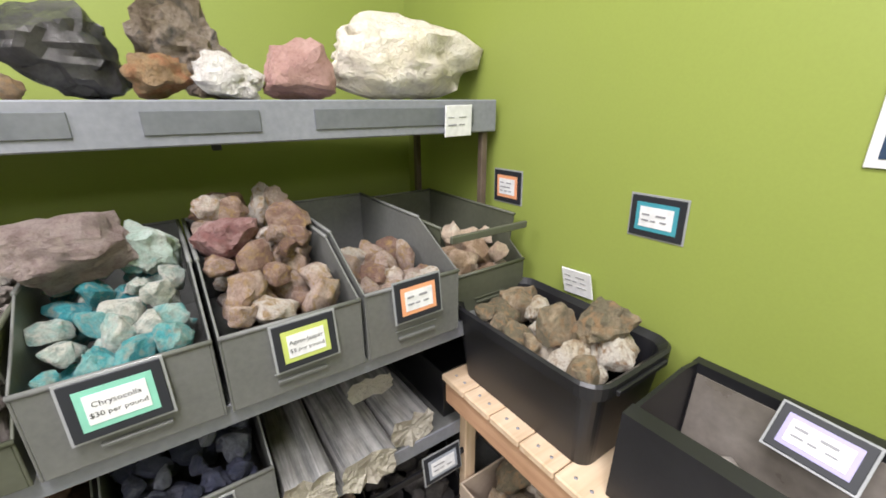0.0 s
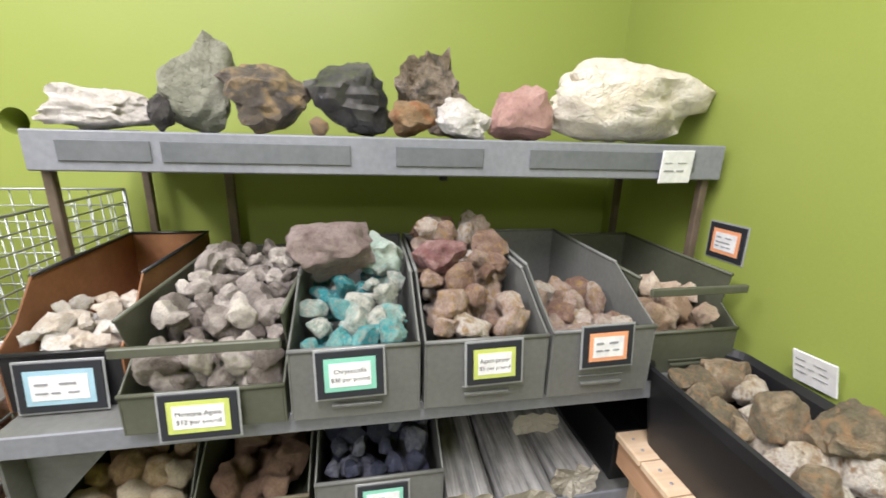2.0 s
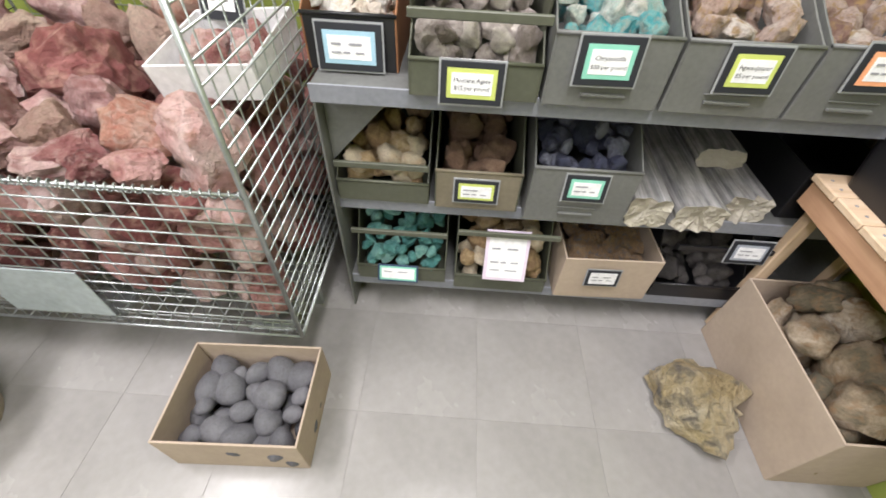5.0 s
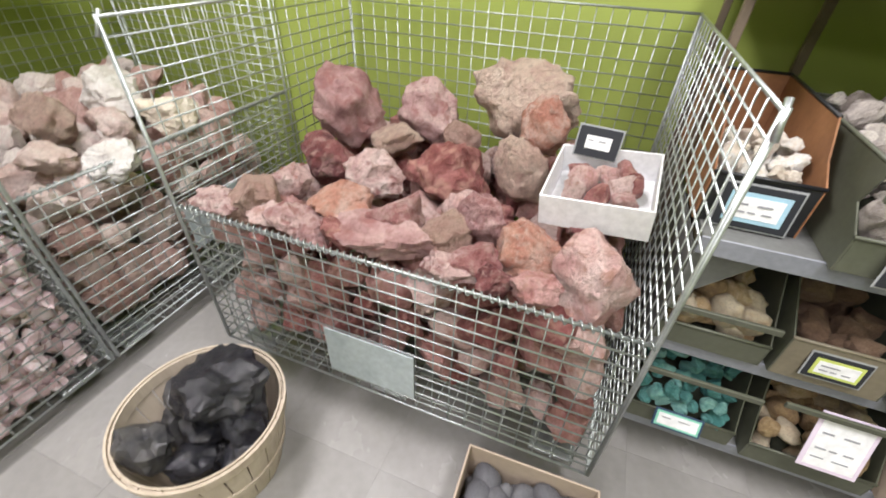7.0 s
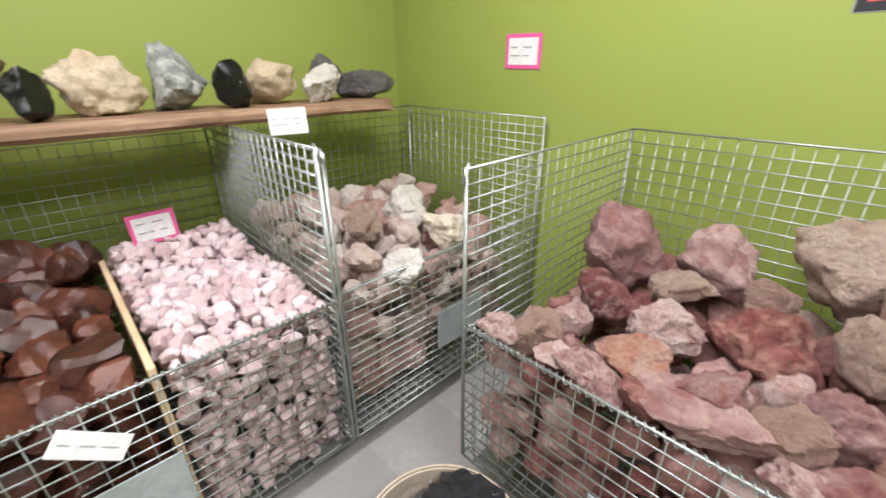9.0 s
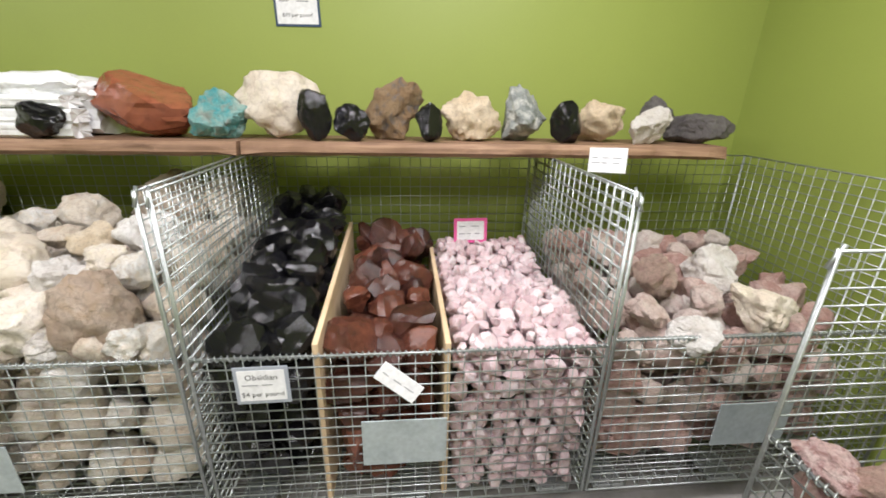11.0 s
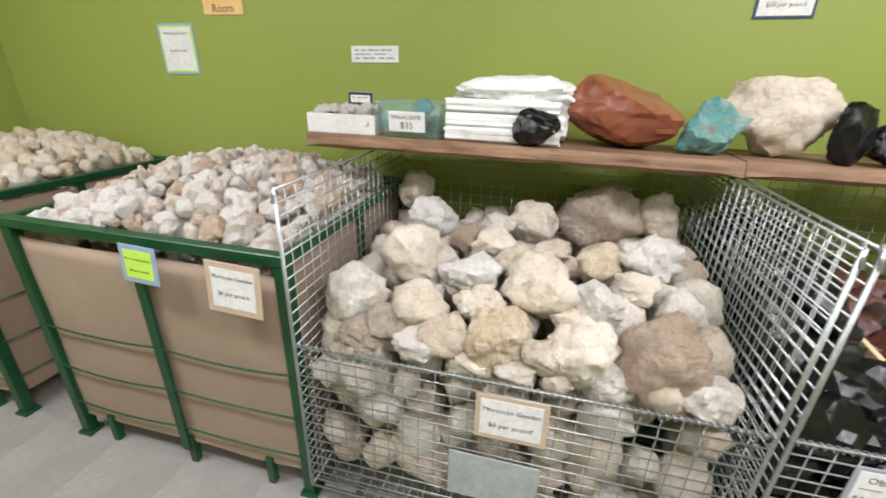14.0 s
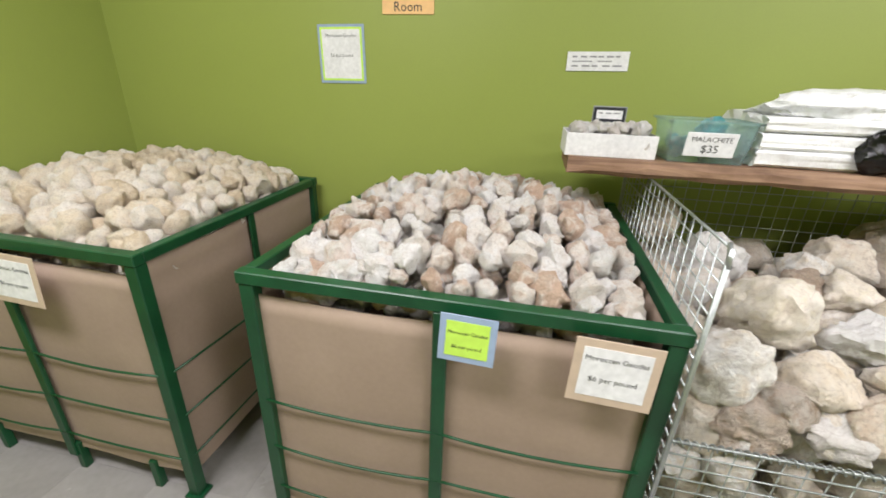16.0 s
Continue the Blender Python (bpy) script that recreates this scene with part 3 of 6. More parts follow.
def coil(parent, w, m, r=0.008, turns_per_m=55):
    """The spiral hinge that ties the front panel's edge."""
    n = int(w * turns_per_m * 6)
    pts = [(w * i / n, r * math.cos(i * math.pi / 3), r * math.sin(i * math.pi / 3)) for i in range(n + 1)]
    ob = part("spiral_hinge", rods("spiral_hinge", [(pts[i], pts[i + 1], 0.0022) for i in range(n)], ZINC, 4), None, parent)
    ob.matrix_local = m


def wire_basket(m, w, d, z0, gate, top, label, plate_x, plate_z, plate_w=0.27, plate_h=0.18):
    """Open-fronted wire container. Local x along the front, y to the back, z up; the front stands at y = 0."""
    b_ = thing("wire_basket", m, label, "basket", "wire baskets")
    wire_panel(b_, "front_panel", w, gate - z0, pose(0, 0, z0))
    coil(b_, w, pose(0, 0, gate))
    wire_panel(b_, "back_panel", w, top - z0, pose(0, d, z0), 0.048, 0.05)
    wire_panel(b_, "side_panel", d, top - z0, pose(0.004, 0, z0, 0, 0, 90))
    wire_panel(b_, "side_panel", d, top - z0, pose(w - 0.004, 0, z0, 0, 0, 90))
    wire_panel(b_, "bottom_panel", w, d, pose(0, 0, z0, -90, 0, 0), joined=True)["kind"] = "stuff"
    for x in (0.0, w):
        part("corner_bar", rods("corner_bar", [((x, 0, z0), (x, 0, top + 0.004), 0.0048), ((x, -0.012, top - 0.035), (x, 0.012, top + 0.012), 0.005)], ZINC), None, b_)
    for x in (0.05, w / 2 - 0.05, w - 0.15):
        part("foot", boxes([(x, 0.26, 0, x + 0.1, 0.28, z0), (x, d - 0.05, 0, x + 0.1, d - 0.03, z0), (x - 0.01, 0.02, z0 - 0.02, x + 0.11, d - 0.02, z0 - 0.006)], 0.002), ZINC, b_)
    part("name_plate", boxes([(plate_x, -0.012, plate_z, plate_x + plate_w, -0.008, plate_z + plate_h)], 0.001), ZINC_PLATE, b_, "blank pale blue-grey sheet metal plate")
    return b_


wire_basket(pose(-1.46, 1.11, 0), 1.18, 0.92, 0.22, 0.73, 1.165, "galvanised wire basket with drop front, full of red jasper", 0.42, 0.28)
turn_w = Matrix.Rotation(radians(90), 4, "Z")
wire_basket(Matrix.Translation((-1.86, -0.31, 0)) @ turn_w, 1.25, 1.0, 0.09, 0.70, 1.185, "galvanised wire basket divided for obsidian and rose quartz", 0.48, 0.28)
wire_basket(Matrix.Translation((-1.86, -1.63, 0)) @ turn_w, 1.29, 1.0, 0.09, 0.70, 1.185, "galvanised wire basket full of large cream geodes", 0.50, 0.25)
wire_basket(Matrix.Translation((-1.86, 0.955, 0)) @ turn_w, 1.10, 0.95, 0.09, 0.72, 1.17, "galvanised wire basket of pale pink rocks in the corner", 0.42, 0.28)


def slope(front, back, along):
    """A surface that climbs from the front of a container to its back."""
    axis, f, b_ = along
    return lambda x, y: front + (back - front) * min(1, max(0, ((x, y)[axis] - f) / (b_ - f))) + 0.025 * math.sin(9 * x + 3) * math.cos(8 * y)


# red jasper
pile("jasper_rock", "angular", JASPER, (-1.44, -0.30, 1.13, 2.0), 0.23, slope(0.665, 0.71, (1, 1.15, 1.95)), 0.085,
     "rough red and pink jasper rock in the wire basket", "red jasper rocks", 5, 3, 0.4, count=14, shell=lambda x, y: y < 1.42 or x > -0.55)
rock("jasper_rock", "angular", PALE_JASPER, -1.285, 1.219, 0.665, 0.167, 0.150, 0.150, "buff and pink jasper chunk in the basket", 201, rz=-33, level=4, group="red jasper rocks")
rock("jasper_rock", "angular", MAROON, -1.225, 1.466, 0.682, 0.216, 0.177, 0.158, "dark maroon jasper chunk in the wire basket", 202, rz=-29, level=4, group="red jasper rocks")
rock("jasper_rock", "angular", MAUVE, -1.056, 1.463, 0.679, 0.210, 0.177, 0.163, "dusty mauve jasper chunk in the wire basket", 203, rz=-30, level=4, group="red jasper rocks")
rock("jasper_rock", "angular", JASPER, -0.857, 1.523, 0.662, 0.267, 0.226, 0.210, "mottled red jasper chunk in the wire basket", 204, rz=6, level=4, group="red jasper rocks")
rock("jasper_rock", "angular", MAUVE, -1.141, 1.186, 0.681, 0.158, 0.128, 0.112, "dusty mauve jasper chunk in the wire basket", 205, rz=-19, level=4, group="red jasper rocks")
rock("jasper_rock", "angular", BRICK_RED, -1.062, 1.280, 0.677, 0.185, 0.151, 0.135, "orange-red jasper chunk with pale patches", 206, rz=-1, level=4, group="red jasper rocks")
rock("jasper_rock", "angular", MAROON, -0.905, 1.283, 0.668, 0.156, 0.147, 0.155, "dark maroon jasper chunk in the wire basket", 207, rz=-8, level=4, group="red jasper rocks")
rock("jasper_rock", "angular", PALE_JASPER, -0.763, 1.266, 0.680, 0.150, 0.131, 0.127, "buff and pink jasper chunk in the basket", 208, rz=37, level=4, group="red jasper rocks")
rock("jasper_rock", "angular", MAUVE, -0.693, 1.365, 0.677, 0.136, 0.136, 0.151, "dusty mauve jasper chunk in the wire basket", 209, rz=-13, level=4, group="red jasper rocks")
rock("jasper_rock", "angular", BRICK_RED, -0.560, 1.290, 0.663, 0.169, 0.160, 0.168, "orange-red jasper chunk with pale patches", 210, rz=37, level=4, group="red jasper rocks")
rock("jasper_rock", "angular", JASPER, -0.408, 1.252, 0.629, 0.187, 0.170, 0.226, "mottled red jasper chunk in the wire basket", 211, rz=-36, level=4, group="red jasper rocks")
rock("jasper_rock", "angular", MAUVE, -0.900, 1.207, 0.682, 0.293, 0.170, 0.104, "dusty mauve jasper chunk in the wire basket", 212, rz=34, level=4, group="red jasper rocks")
rock("jasper_rock", "angular", MAROON, -0.663, 1.198, 0.697, 0.132, 0.102, 0.083, "dark maroon jasper chunk in the wire basket", 213, rz=-20, level=4, group="red jasper rocks")
rock("jasper_rock", "angular", JASPER, -0.519, 1.169, 0.692, 0.115, 0.093, 0.082, "mottled red jasper chunk in the wire basket", 214, rz=15, level=4, group="red jasper rocks")
rock("jasper_rock", "angular", MAUVE, -1.259, 1.319, 0.694, 0.128, 0.113, 0.110, "dusty mauve jasper chunk in the wire basket", 215, rz=10, level=4, group="red jasper rocks")
rock("jasper_rock", "angular", PALE_JASPER, -1.079, 1.643, 0.711, 0.195, 0.155, 0.132, "buff and pink jasper chunk in the basket", 216, rz=25, level=4, group="red jasper rocks")
rock("jasper_rock", "angular", MAUVE, -1.367, 1.174, 0.694, 0.132, 0.103, 0.085, "dusty mauve jasper chunk in the wire basket", 217, rz=7, level=4, group="red jasper rocks")
rock("jasper_rock", "angular", MAUVE, -0.709, 1.176, 0.695, 0.155, 0.107, 0.070, "dusty mauve jasper chunk in the wire basket", 218, rz=29, level=4, group="red jasper rocks")
rock("jasper_rock", "angular", MAROON, -0.602, 1.162, 0.693, 0.091, 0.079, 0.077, "dark maroon jasper chunk in the wire basket", 219, rz=16, level=4, group="red jasper rocks")
rock("jasper_rock", "angular", MAROON, -0.437, 1.406, 0.710, 0.111, 0.097, 0.094, "dark maroon jasper chunk in the wire basket", 220, rz=24, level=4, group="red jasper rocks")
rock("jasper_rock", "angular", JASPER, -0.996, 1.176, 0.701, 0.102, 0.082, 0.072, "mottled red jasper chunk in the wire basket", 221, rz=-6, level=4, group="red jasper rocks")
rock("jasper_rock", "angular", MAUVE, -1.081, 1.170, 0.691, 0.126, 0.096, 0.076, "dusty mauve jasper chunk in the wire basket", 222, rz=-36, level=4, group="red jasper rocks")
rock("jasper_rock", "angular", JASPER, -1.191, 1.169, 0.695, 0.127, 0.093, 0.070, "mottled red jasper chunk in the wire basket", 223, rz=-37, level=4, group="red jasper rocks")
rock("jasper_boulder", "lump", MAUVE, -1.288, 1.700, 0.709, 0.283, 0.226, 0.283, "large pinkish jasper boulder at the back of the basket", 224, rz=6, level=4, group="red jasper rocks")
rock("jasper_boulder", "lump", MAUVE, -1.040, 1.820, 0.698, 0.216, 0.173, 0.249, "large rounded purple-red jasper boulder", 225, rz=19, level=4, group="red jasper rocks")
rock("jasper_boulder", "lump", PALE_JASPER, -0.715, 1.840, 0.761, 0.360, 0.240, 0.280, "large buff and red jasper boulder", 226, rz=0, level=4, group="red jasper rocks")
rock("jasper_boulder", "lump", BRICK_RED, -0.622, 1.680, 0.808, 0.143, 0.114, 0.179, "brick-red jasper chunk leaning on the boulder", 227, rz=8, level=4, group="red jasper rocks")
rock("jasper_boulder", "angular", PALE_JASPER, -0.660, 1.600, 0.684, 0.167, 0.134, 0.220, "upright buff jasper slab", 228, rz=14, level=4, group="red jasper rocks")
rock("jasper_boulder", "lump", PALE_JASPER, -0.881, 1.740, 0.714, 0.130, 0.104, 0.140, "small buff jasper stone", 229, rz=27, level=4, group="red jasper rocks")
# cream geodes
pile("geode_rock", "lump", GEODE, (-2.84, -1.88, -1.61, -0.36), 0.10, lambda x, y: min(0.70 + 0.6 * (-1.9 - x), 0.865) + 0.02 * math.sin(9 * y), 0.09,
     "rough cream-white geode in the wire basket", "large geodes", 6, 5, 0.32, count=14, shell=lambda x, y: x > -2.15)
rock("geode_rock", "lump", GEODE, -2.700, -1.511, 0.897, 0.174, 0.174, 0.187, "rough cream geode in the wire basket", 230, rz=-18, level=4, group="large geodes")
rock("geode_rock", "lump", WHITE_STONE, -2.516, -1.372, 0.851, 0.192, 0.218, 0.182, "whitish knobbly geode in the basket", 231, rz=-37, level=4, group="large geodes")
rock("geode_rock", "lump", CHALK, -2.167, -1.361, 0.807, 0.219, 0.228, 0.228, "chalky white geode in the wire basket", 232, rz=-18, level=4, group="large geodes")
rock("geode_rock", "lump", GEODE, -2.016, -1.487, 0.706, 0.190, 0.225, 0.244, "rough cream geode in the wire basket", 233, rz=25, level=4, group="large geodes")
rock("geode_rock", "lump", YELLOW_GEODE, -2.012, -1.278, 0.752, 0.165, 0.199, 0.145, "yellowish cream geode in the basket", 234, rz=25, level=4, group="large geodes")
rock("geode_rock", "lump", TAN_GEODE, -1.943, -1.367, 0.719, 0.126, 0.142, 0.121, "tan-pink geode in the wire basket", 235, rz=-17, level=4, group="large geodes")
rock("geode_rock", "knobbly", WHITE_STONE, -2.113, -1.145, 0.819, 0.175, 0.214, 0.149, "whitish knobbly geode in the basket", 236, rz=17, level=4, group="large geodes")
rock("geode_rock", "lump", CHALK, -2.318, -1.084, 0.867, 0.146, 0.177, 0.125, "chalky white geode in the wire basket", 237, rz=27, level=4, group="large geodes")
rock("geode_rock", "knobbly", YELLOW_GEODE, -2.035, -1.096, 0.777, 0.141, 0.169, 0.124, "yellowish cream geode in the basket", 238, rz=6, level=4, group="large geodes")
rock("geode_rock", "lump", CHALK, -2.109, -0.925, 0.788, 0.215, 0.242, 0.206, "chalky white geode in the wire basket", 239, rz=5, level=4, group="large geodes")
rock("geode_rock", "lump", YELLOW_GEODE, -2.206, -1.004, 0.865, 0.134, 0.163, 0.115, "yellowish cream geode in the basket", 240, rz=17, level=4, group="large geodes")
rock("geode_rock", "lump", YELLOW_GEODE, -2.247, -0.746, 0.850, 0.146, 0.152, 0.152, "yellowish cream geode in the basket", 241, rz=11, level=4, group="large geodes")
rock("geode_rock", "knobbly", WHITE_STONE, -2.303, -0.592, 0.834, 0.196, 0.221, 0.188, "whitish knobbly geode in the basket", 242, rz=19, level=4, group="large geodes")
rock("geode_rock", "knobbly", WHITE_STONE, -2.072, -0.744, 0.783, 0.168, 0.187, 0.162, "whitish knobbly geode in the basket", 243, rz=-9, level=4, group="large geodes")
rock("geode_rock", "lump", CHALK, -2.134, -0.646, 0.861, 0.108, 0.130, 0.095, "chalky white geode in the wire basket", 244, rz=23, level=4, group="large geodes")
rock("geode_rock", "lump", GEODE, -2.542, -0.967, 0.855, 0.179, 0.198, 0.175, "rough cream geode in the wire basket", 245, rz=5, level=4, group="large geodes")
rock("geode_rock", "lump", TAN_GEODE, -2.700, -0.707, 0.823, 0.260, 0.354, 0.293, "tan-pink geode in the wire basket", 246, rz=18, level=4, group="large geodes")
rock("geode_rock", "lump", GEODE, -2.700, -0.497, 0.885, 0.188, 0.189, 0.201, "rough cream geode in the wire basket", 247, rz=19, level=4, group="large geodes")
rock("geode_rock", "lump", GEODE, -2.483, -1.105, 0.887, 0.122, 0.150, 0.104, "rough cream geode in the wire basket", 248, rz=31, level=4, group="large geodes")
rock("geode_rock", "lump", TAN_GEODE, -2.335, -1.200, 0.868, 0.117, 0.118, 0.124, "tan-pink geode in the wire basket", 249, rz=22, level=4, group="large geodes")
rock("geode_rock", "lump", GEODE, -2.300, -0.898, 0.884, 0.106, 0.130, 0.090, "rough cream geode in the wire basket", 250, rz=1, level=4, group="large geodes")
rock("geode_rock", "knobbly", YELLOW_GEODE, -1.967, -1.026, 0.678, 0.190, 0.210, 0.210, "yellowish cream geode in the basket", 251, rz=-19, level=4, group="large geodes")
rock("geode_rock", "lump", CHALK, -1.967, -0.793, 0.683, 0.190, 0.208, 0.192, "chalky white geode in the wire basket", 252, rz=38, level=4, group="large geodes")
rock("geode_rock", "lump", TAN_GEODE, -1.972, -0.600, 0.650, 0.190, 0.251, 0.298, "tan-pink geode in the wire basket", 253, rz=21, level=4, group="large geodes")
rock("geode_rock", "lump", GEODE, -2.094, -0.533, 0.818, 0.123, 0.133, 0.124, "rough cream geode in the wire basket", 254, rz=24, level=4, group="large geodes")
rock("geode_rock", "lump", GEODE, -1.952, -1.178, 0.686, 0.160, 0.170, 0.162, "rough cream geode in the wire basket", 255, rz=24, level=4, group="large geodes")
rock("geode_rock", "lump", TAN_GEODE, -1.951, -1.438, 0.657, 0.158, 0.182, 0.147, "tan-pink geode in the wire basket", 256, rz=35, level=4, group="large geodes")
rock("geode_rock", "lump", WHITE_STONE, -1.939, -1.267, 0.680, 0.134, 0.161, 0.118, "whitish knobbly geode in the basket", 257, rz=-14, level=4, group="large geodes")
rock("geode_rock", "lump", GEODE, -1.927, -0.904, 0.713, 0.101, 0.105, 0.105, "small pinkish geode in the basket", 258, rz=6, level=4, group="large geodes")
rock("geode_rock", "knobbly", WHITE_STONE, -1.925, -0.720, 0.684, 0.106, 0.129, 0.091, "whitish knobbly geode in the basket", 259, rz=39, level=4, group="large geodes")
rock("geode_rock", "lump", GEODE, -1.932, -0.502, 0.680, 0.119, 0.138, 0.109, "rough cream geode in the wire basket", 260, rz=3, level=4, group="large geodes")
rock("geode_rock", "lump", CHALK, -2.022, -0.836, 0.788, 0.093, 0.109, 0.084, "chalky white geode in the wire basket", 261, rz=-16, level=4, group="large geodes")
rock("geode_rock", "lump", GEODE, -1.929, -0.975, 0.659, 0.113, 0.141, 0.094, "rough cream geode in the wire basket", 262, rz=-27, level=4, group="large geodes")
rock("geode_rock", "lump", CHALK, -1.927, -1.102, 0.669, 0.109, 0.129, 0.097, "chalky white geode in the wire basket", 263, rz=-34, level=4, group="large geodes")
# obsidian, mahogany obsidian and rose quartz, kept apart by boards
pile("obsidian_rock", "shard", OBSIDIAN, (-2.84, -1.88, -0.30, 0.03), 0.10, slope(0.72, 1.0, (0, -1.9, -2.75)), 0.092,
     "glossy black obsidian chunk in the wire basket", "black obsidian chunks", 6, 7, 0.35, gap=1.35, count=12, shell=lambda x, y: x > -2.1)
pile("mahogany_obsidian_rock", "shard", MAHOGANY, (-2.84, -1.88, 0.06, 0.42), 0.10, slope(0.70, 0.79, (0, -1.9, -2.75)), 0.092,
     "glossy reddish-brown mahogany obsidian chunk", "mahogany obsidian chunks", 5, 9, 0.35, gap=1.35, count=12, shell=lambda x, y: x > -2.1)


def divider(x0, x1, y, z0, zf, zb, label):
    V = [(x0, y - 0.009, z0), (x1, y - 0.009, z0), (x1, y - 0.009, zb), (x0, y - 0.009, zf)]
    V += [(a, y + 0.009, c) for a, _, c in V]
    F = [(0, 1, 2, 3), (7, 6, 5, 4), (0, 4, 5, 1), (1, 5, 6, 2), (2, 6, 7, 3), (3, 7, 4, 0)]
    ob = new("divider_board", mesh_of("divider_board", V, F, PLY))
    bb = bmesh.new()
    bb.from_mesh(ob.data)
    bmesh.ops.bevel(bb, geom=bb.edges[:], offset=0.002, segments=1, affect="EDGES")
    bmesh.ops.recalc_face_normals(bb, faces=bb.faces[:])
    bb.to_mesh(ob.data)
    bb.free()
    tagged(ob, label, "board", "divider boards")


divider(-1.875, -2.80, 0.045, 0.10, 0.73, 0.83, "pale plywood board between black and brown obsidian")
divider(-1.875, -2.80, 0.44, 0.10, 0.72, 0.72, "pale plywood board beside the rose quartz")


def stuff_pile(name, style, material, r, spots, label, level=2, shapes=8, seed=3):
    rng = random.Random(seed)
    base = [rock_points(700 + seed + i, level=level, **STYLES[style]) for i in range(shapes)]
    V, F, n = [], [], 0
    for x, y, z in spots:
        P, faces = base[rng.randrange(shapes)]
        R = np.array(Euler([rng.uniform(0, 6.28) for _ in range(3)]).to_matrix())
        s = r * rng.uniform(0.7, 1.3)
        V.append((P * np.array((1.15, 0.95, 0.85))) @ R.T * s + np.array((x, y, z)))
        F += [tuple(a + n for a in f) for f in faces]
        n += len(P)
    ob = new(name, creased(mesh_of(name, np.concatenate(V), F, material, True), style))
    return tagged(ob, label, "rocks", kind="stuff")


rq = random.Random(31)
spots = []
for k in range(1, 14):
    for i in range(21):
        for j in range(11):
            x, y = -2.80 + 0.90 * (i + rq.random()) / 21, 0.475 + 0.44 * (j + rq.random()) / 11
            z = 0.68 + 0.03 * (-1.9 - x) / 0.9 + 0.02 * math.sin(11 * x) - k * 0.042
            if k < 3 or x > -1.96 or y > 0.87:
                spots.append((x, y, z - 0.01))
stuff_pile("rose_quartz_heap", "angular", ROSE, 0.036, spots, "heap of small pale pink rose quartz pieces")
pile("rose_quartz_piece", "angular", ROSE_PIECE, (-2.82, -1.89, 0.46, 0.93), 0.10, lambda x, y: 0.70 + 0.03 * (-1.9 - x) / 0.9 + 0.02 * math.sin(11 * x), 0.038,
     "small pale pink rose quartz piece on the heap", "rose quartz pieces", 1, 33, 0.35, gap=1.2, count=12)
# corner basket
pile("calcite_rock", "angular", PALE_PINK, (-2.76, -1.88, 0.99, 1.92), 0.10, slope(0.66, 0.80, (0, -1.9, -2.5)), 0.095,
     "pale pink and cream rough rock in the corner basket", "pale pink rocks", 5, 15, 0.35, count=10, shell=lambda x, y: x > -2.15)
rock("calcite_block", "angular", WHITE_STONE, -2.239, 1.549, 0.706, 0.232, 0.206, 0.197, "white-topped pink blocky rock on the pile", 264, rz=-6, level=4, group="pale pink rocks")
rock("calcite_block", "lump", PALE_JASPER, -2.185, 1.276, 0.695, 0.180, 0.160, 0.188, "rounded brownish pink rock on the pile", 265, rz=35, level=4, group="pale pink rocks")
rock("calcite_block", "angular", CHALK, -2.017, 1.589, 0.660, 0.214, 0.190, 0.162, "cream angular rock on the pile", 266, rz=-11, level=4, group="pale pink rocks")
rock("calcite_block", "lump", PALE_PINK, -2.056, 1.396, 0.694, 0.138, 0.123, 0.118, "pale pink rock on the pile", 267, rz=-27, level=4, group="pale pink rocks")
rock("calcite_block", "angular", PALE_PINK, -2.003, 1.136, 0.681, 0.169, 0.151, 0.115, "flat pale pink rock on the pile", 268, rz=26, level=4, group="pale pink rocks")
rock("calcite_block", "angular", WHITE_STONE, -1.896, 1.248, 0.645, 0.180, 0.160, 0.127, "whitish pink rock near the wire", 269, rz=-23, level=4, group="pale pink rocks")


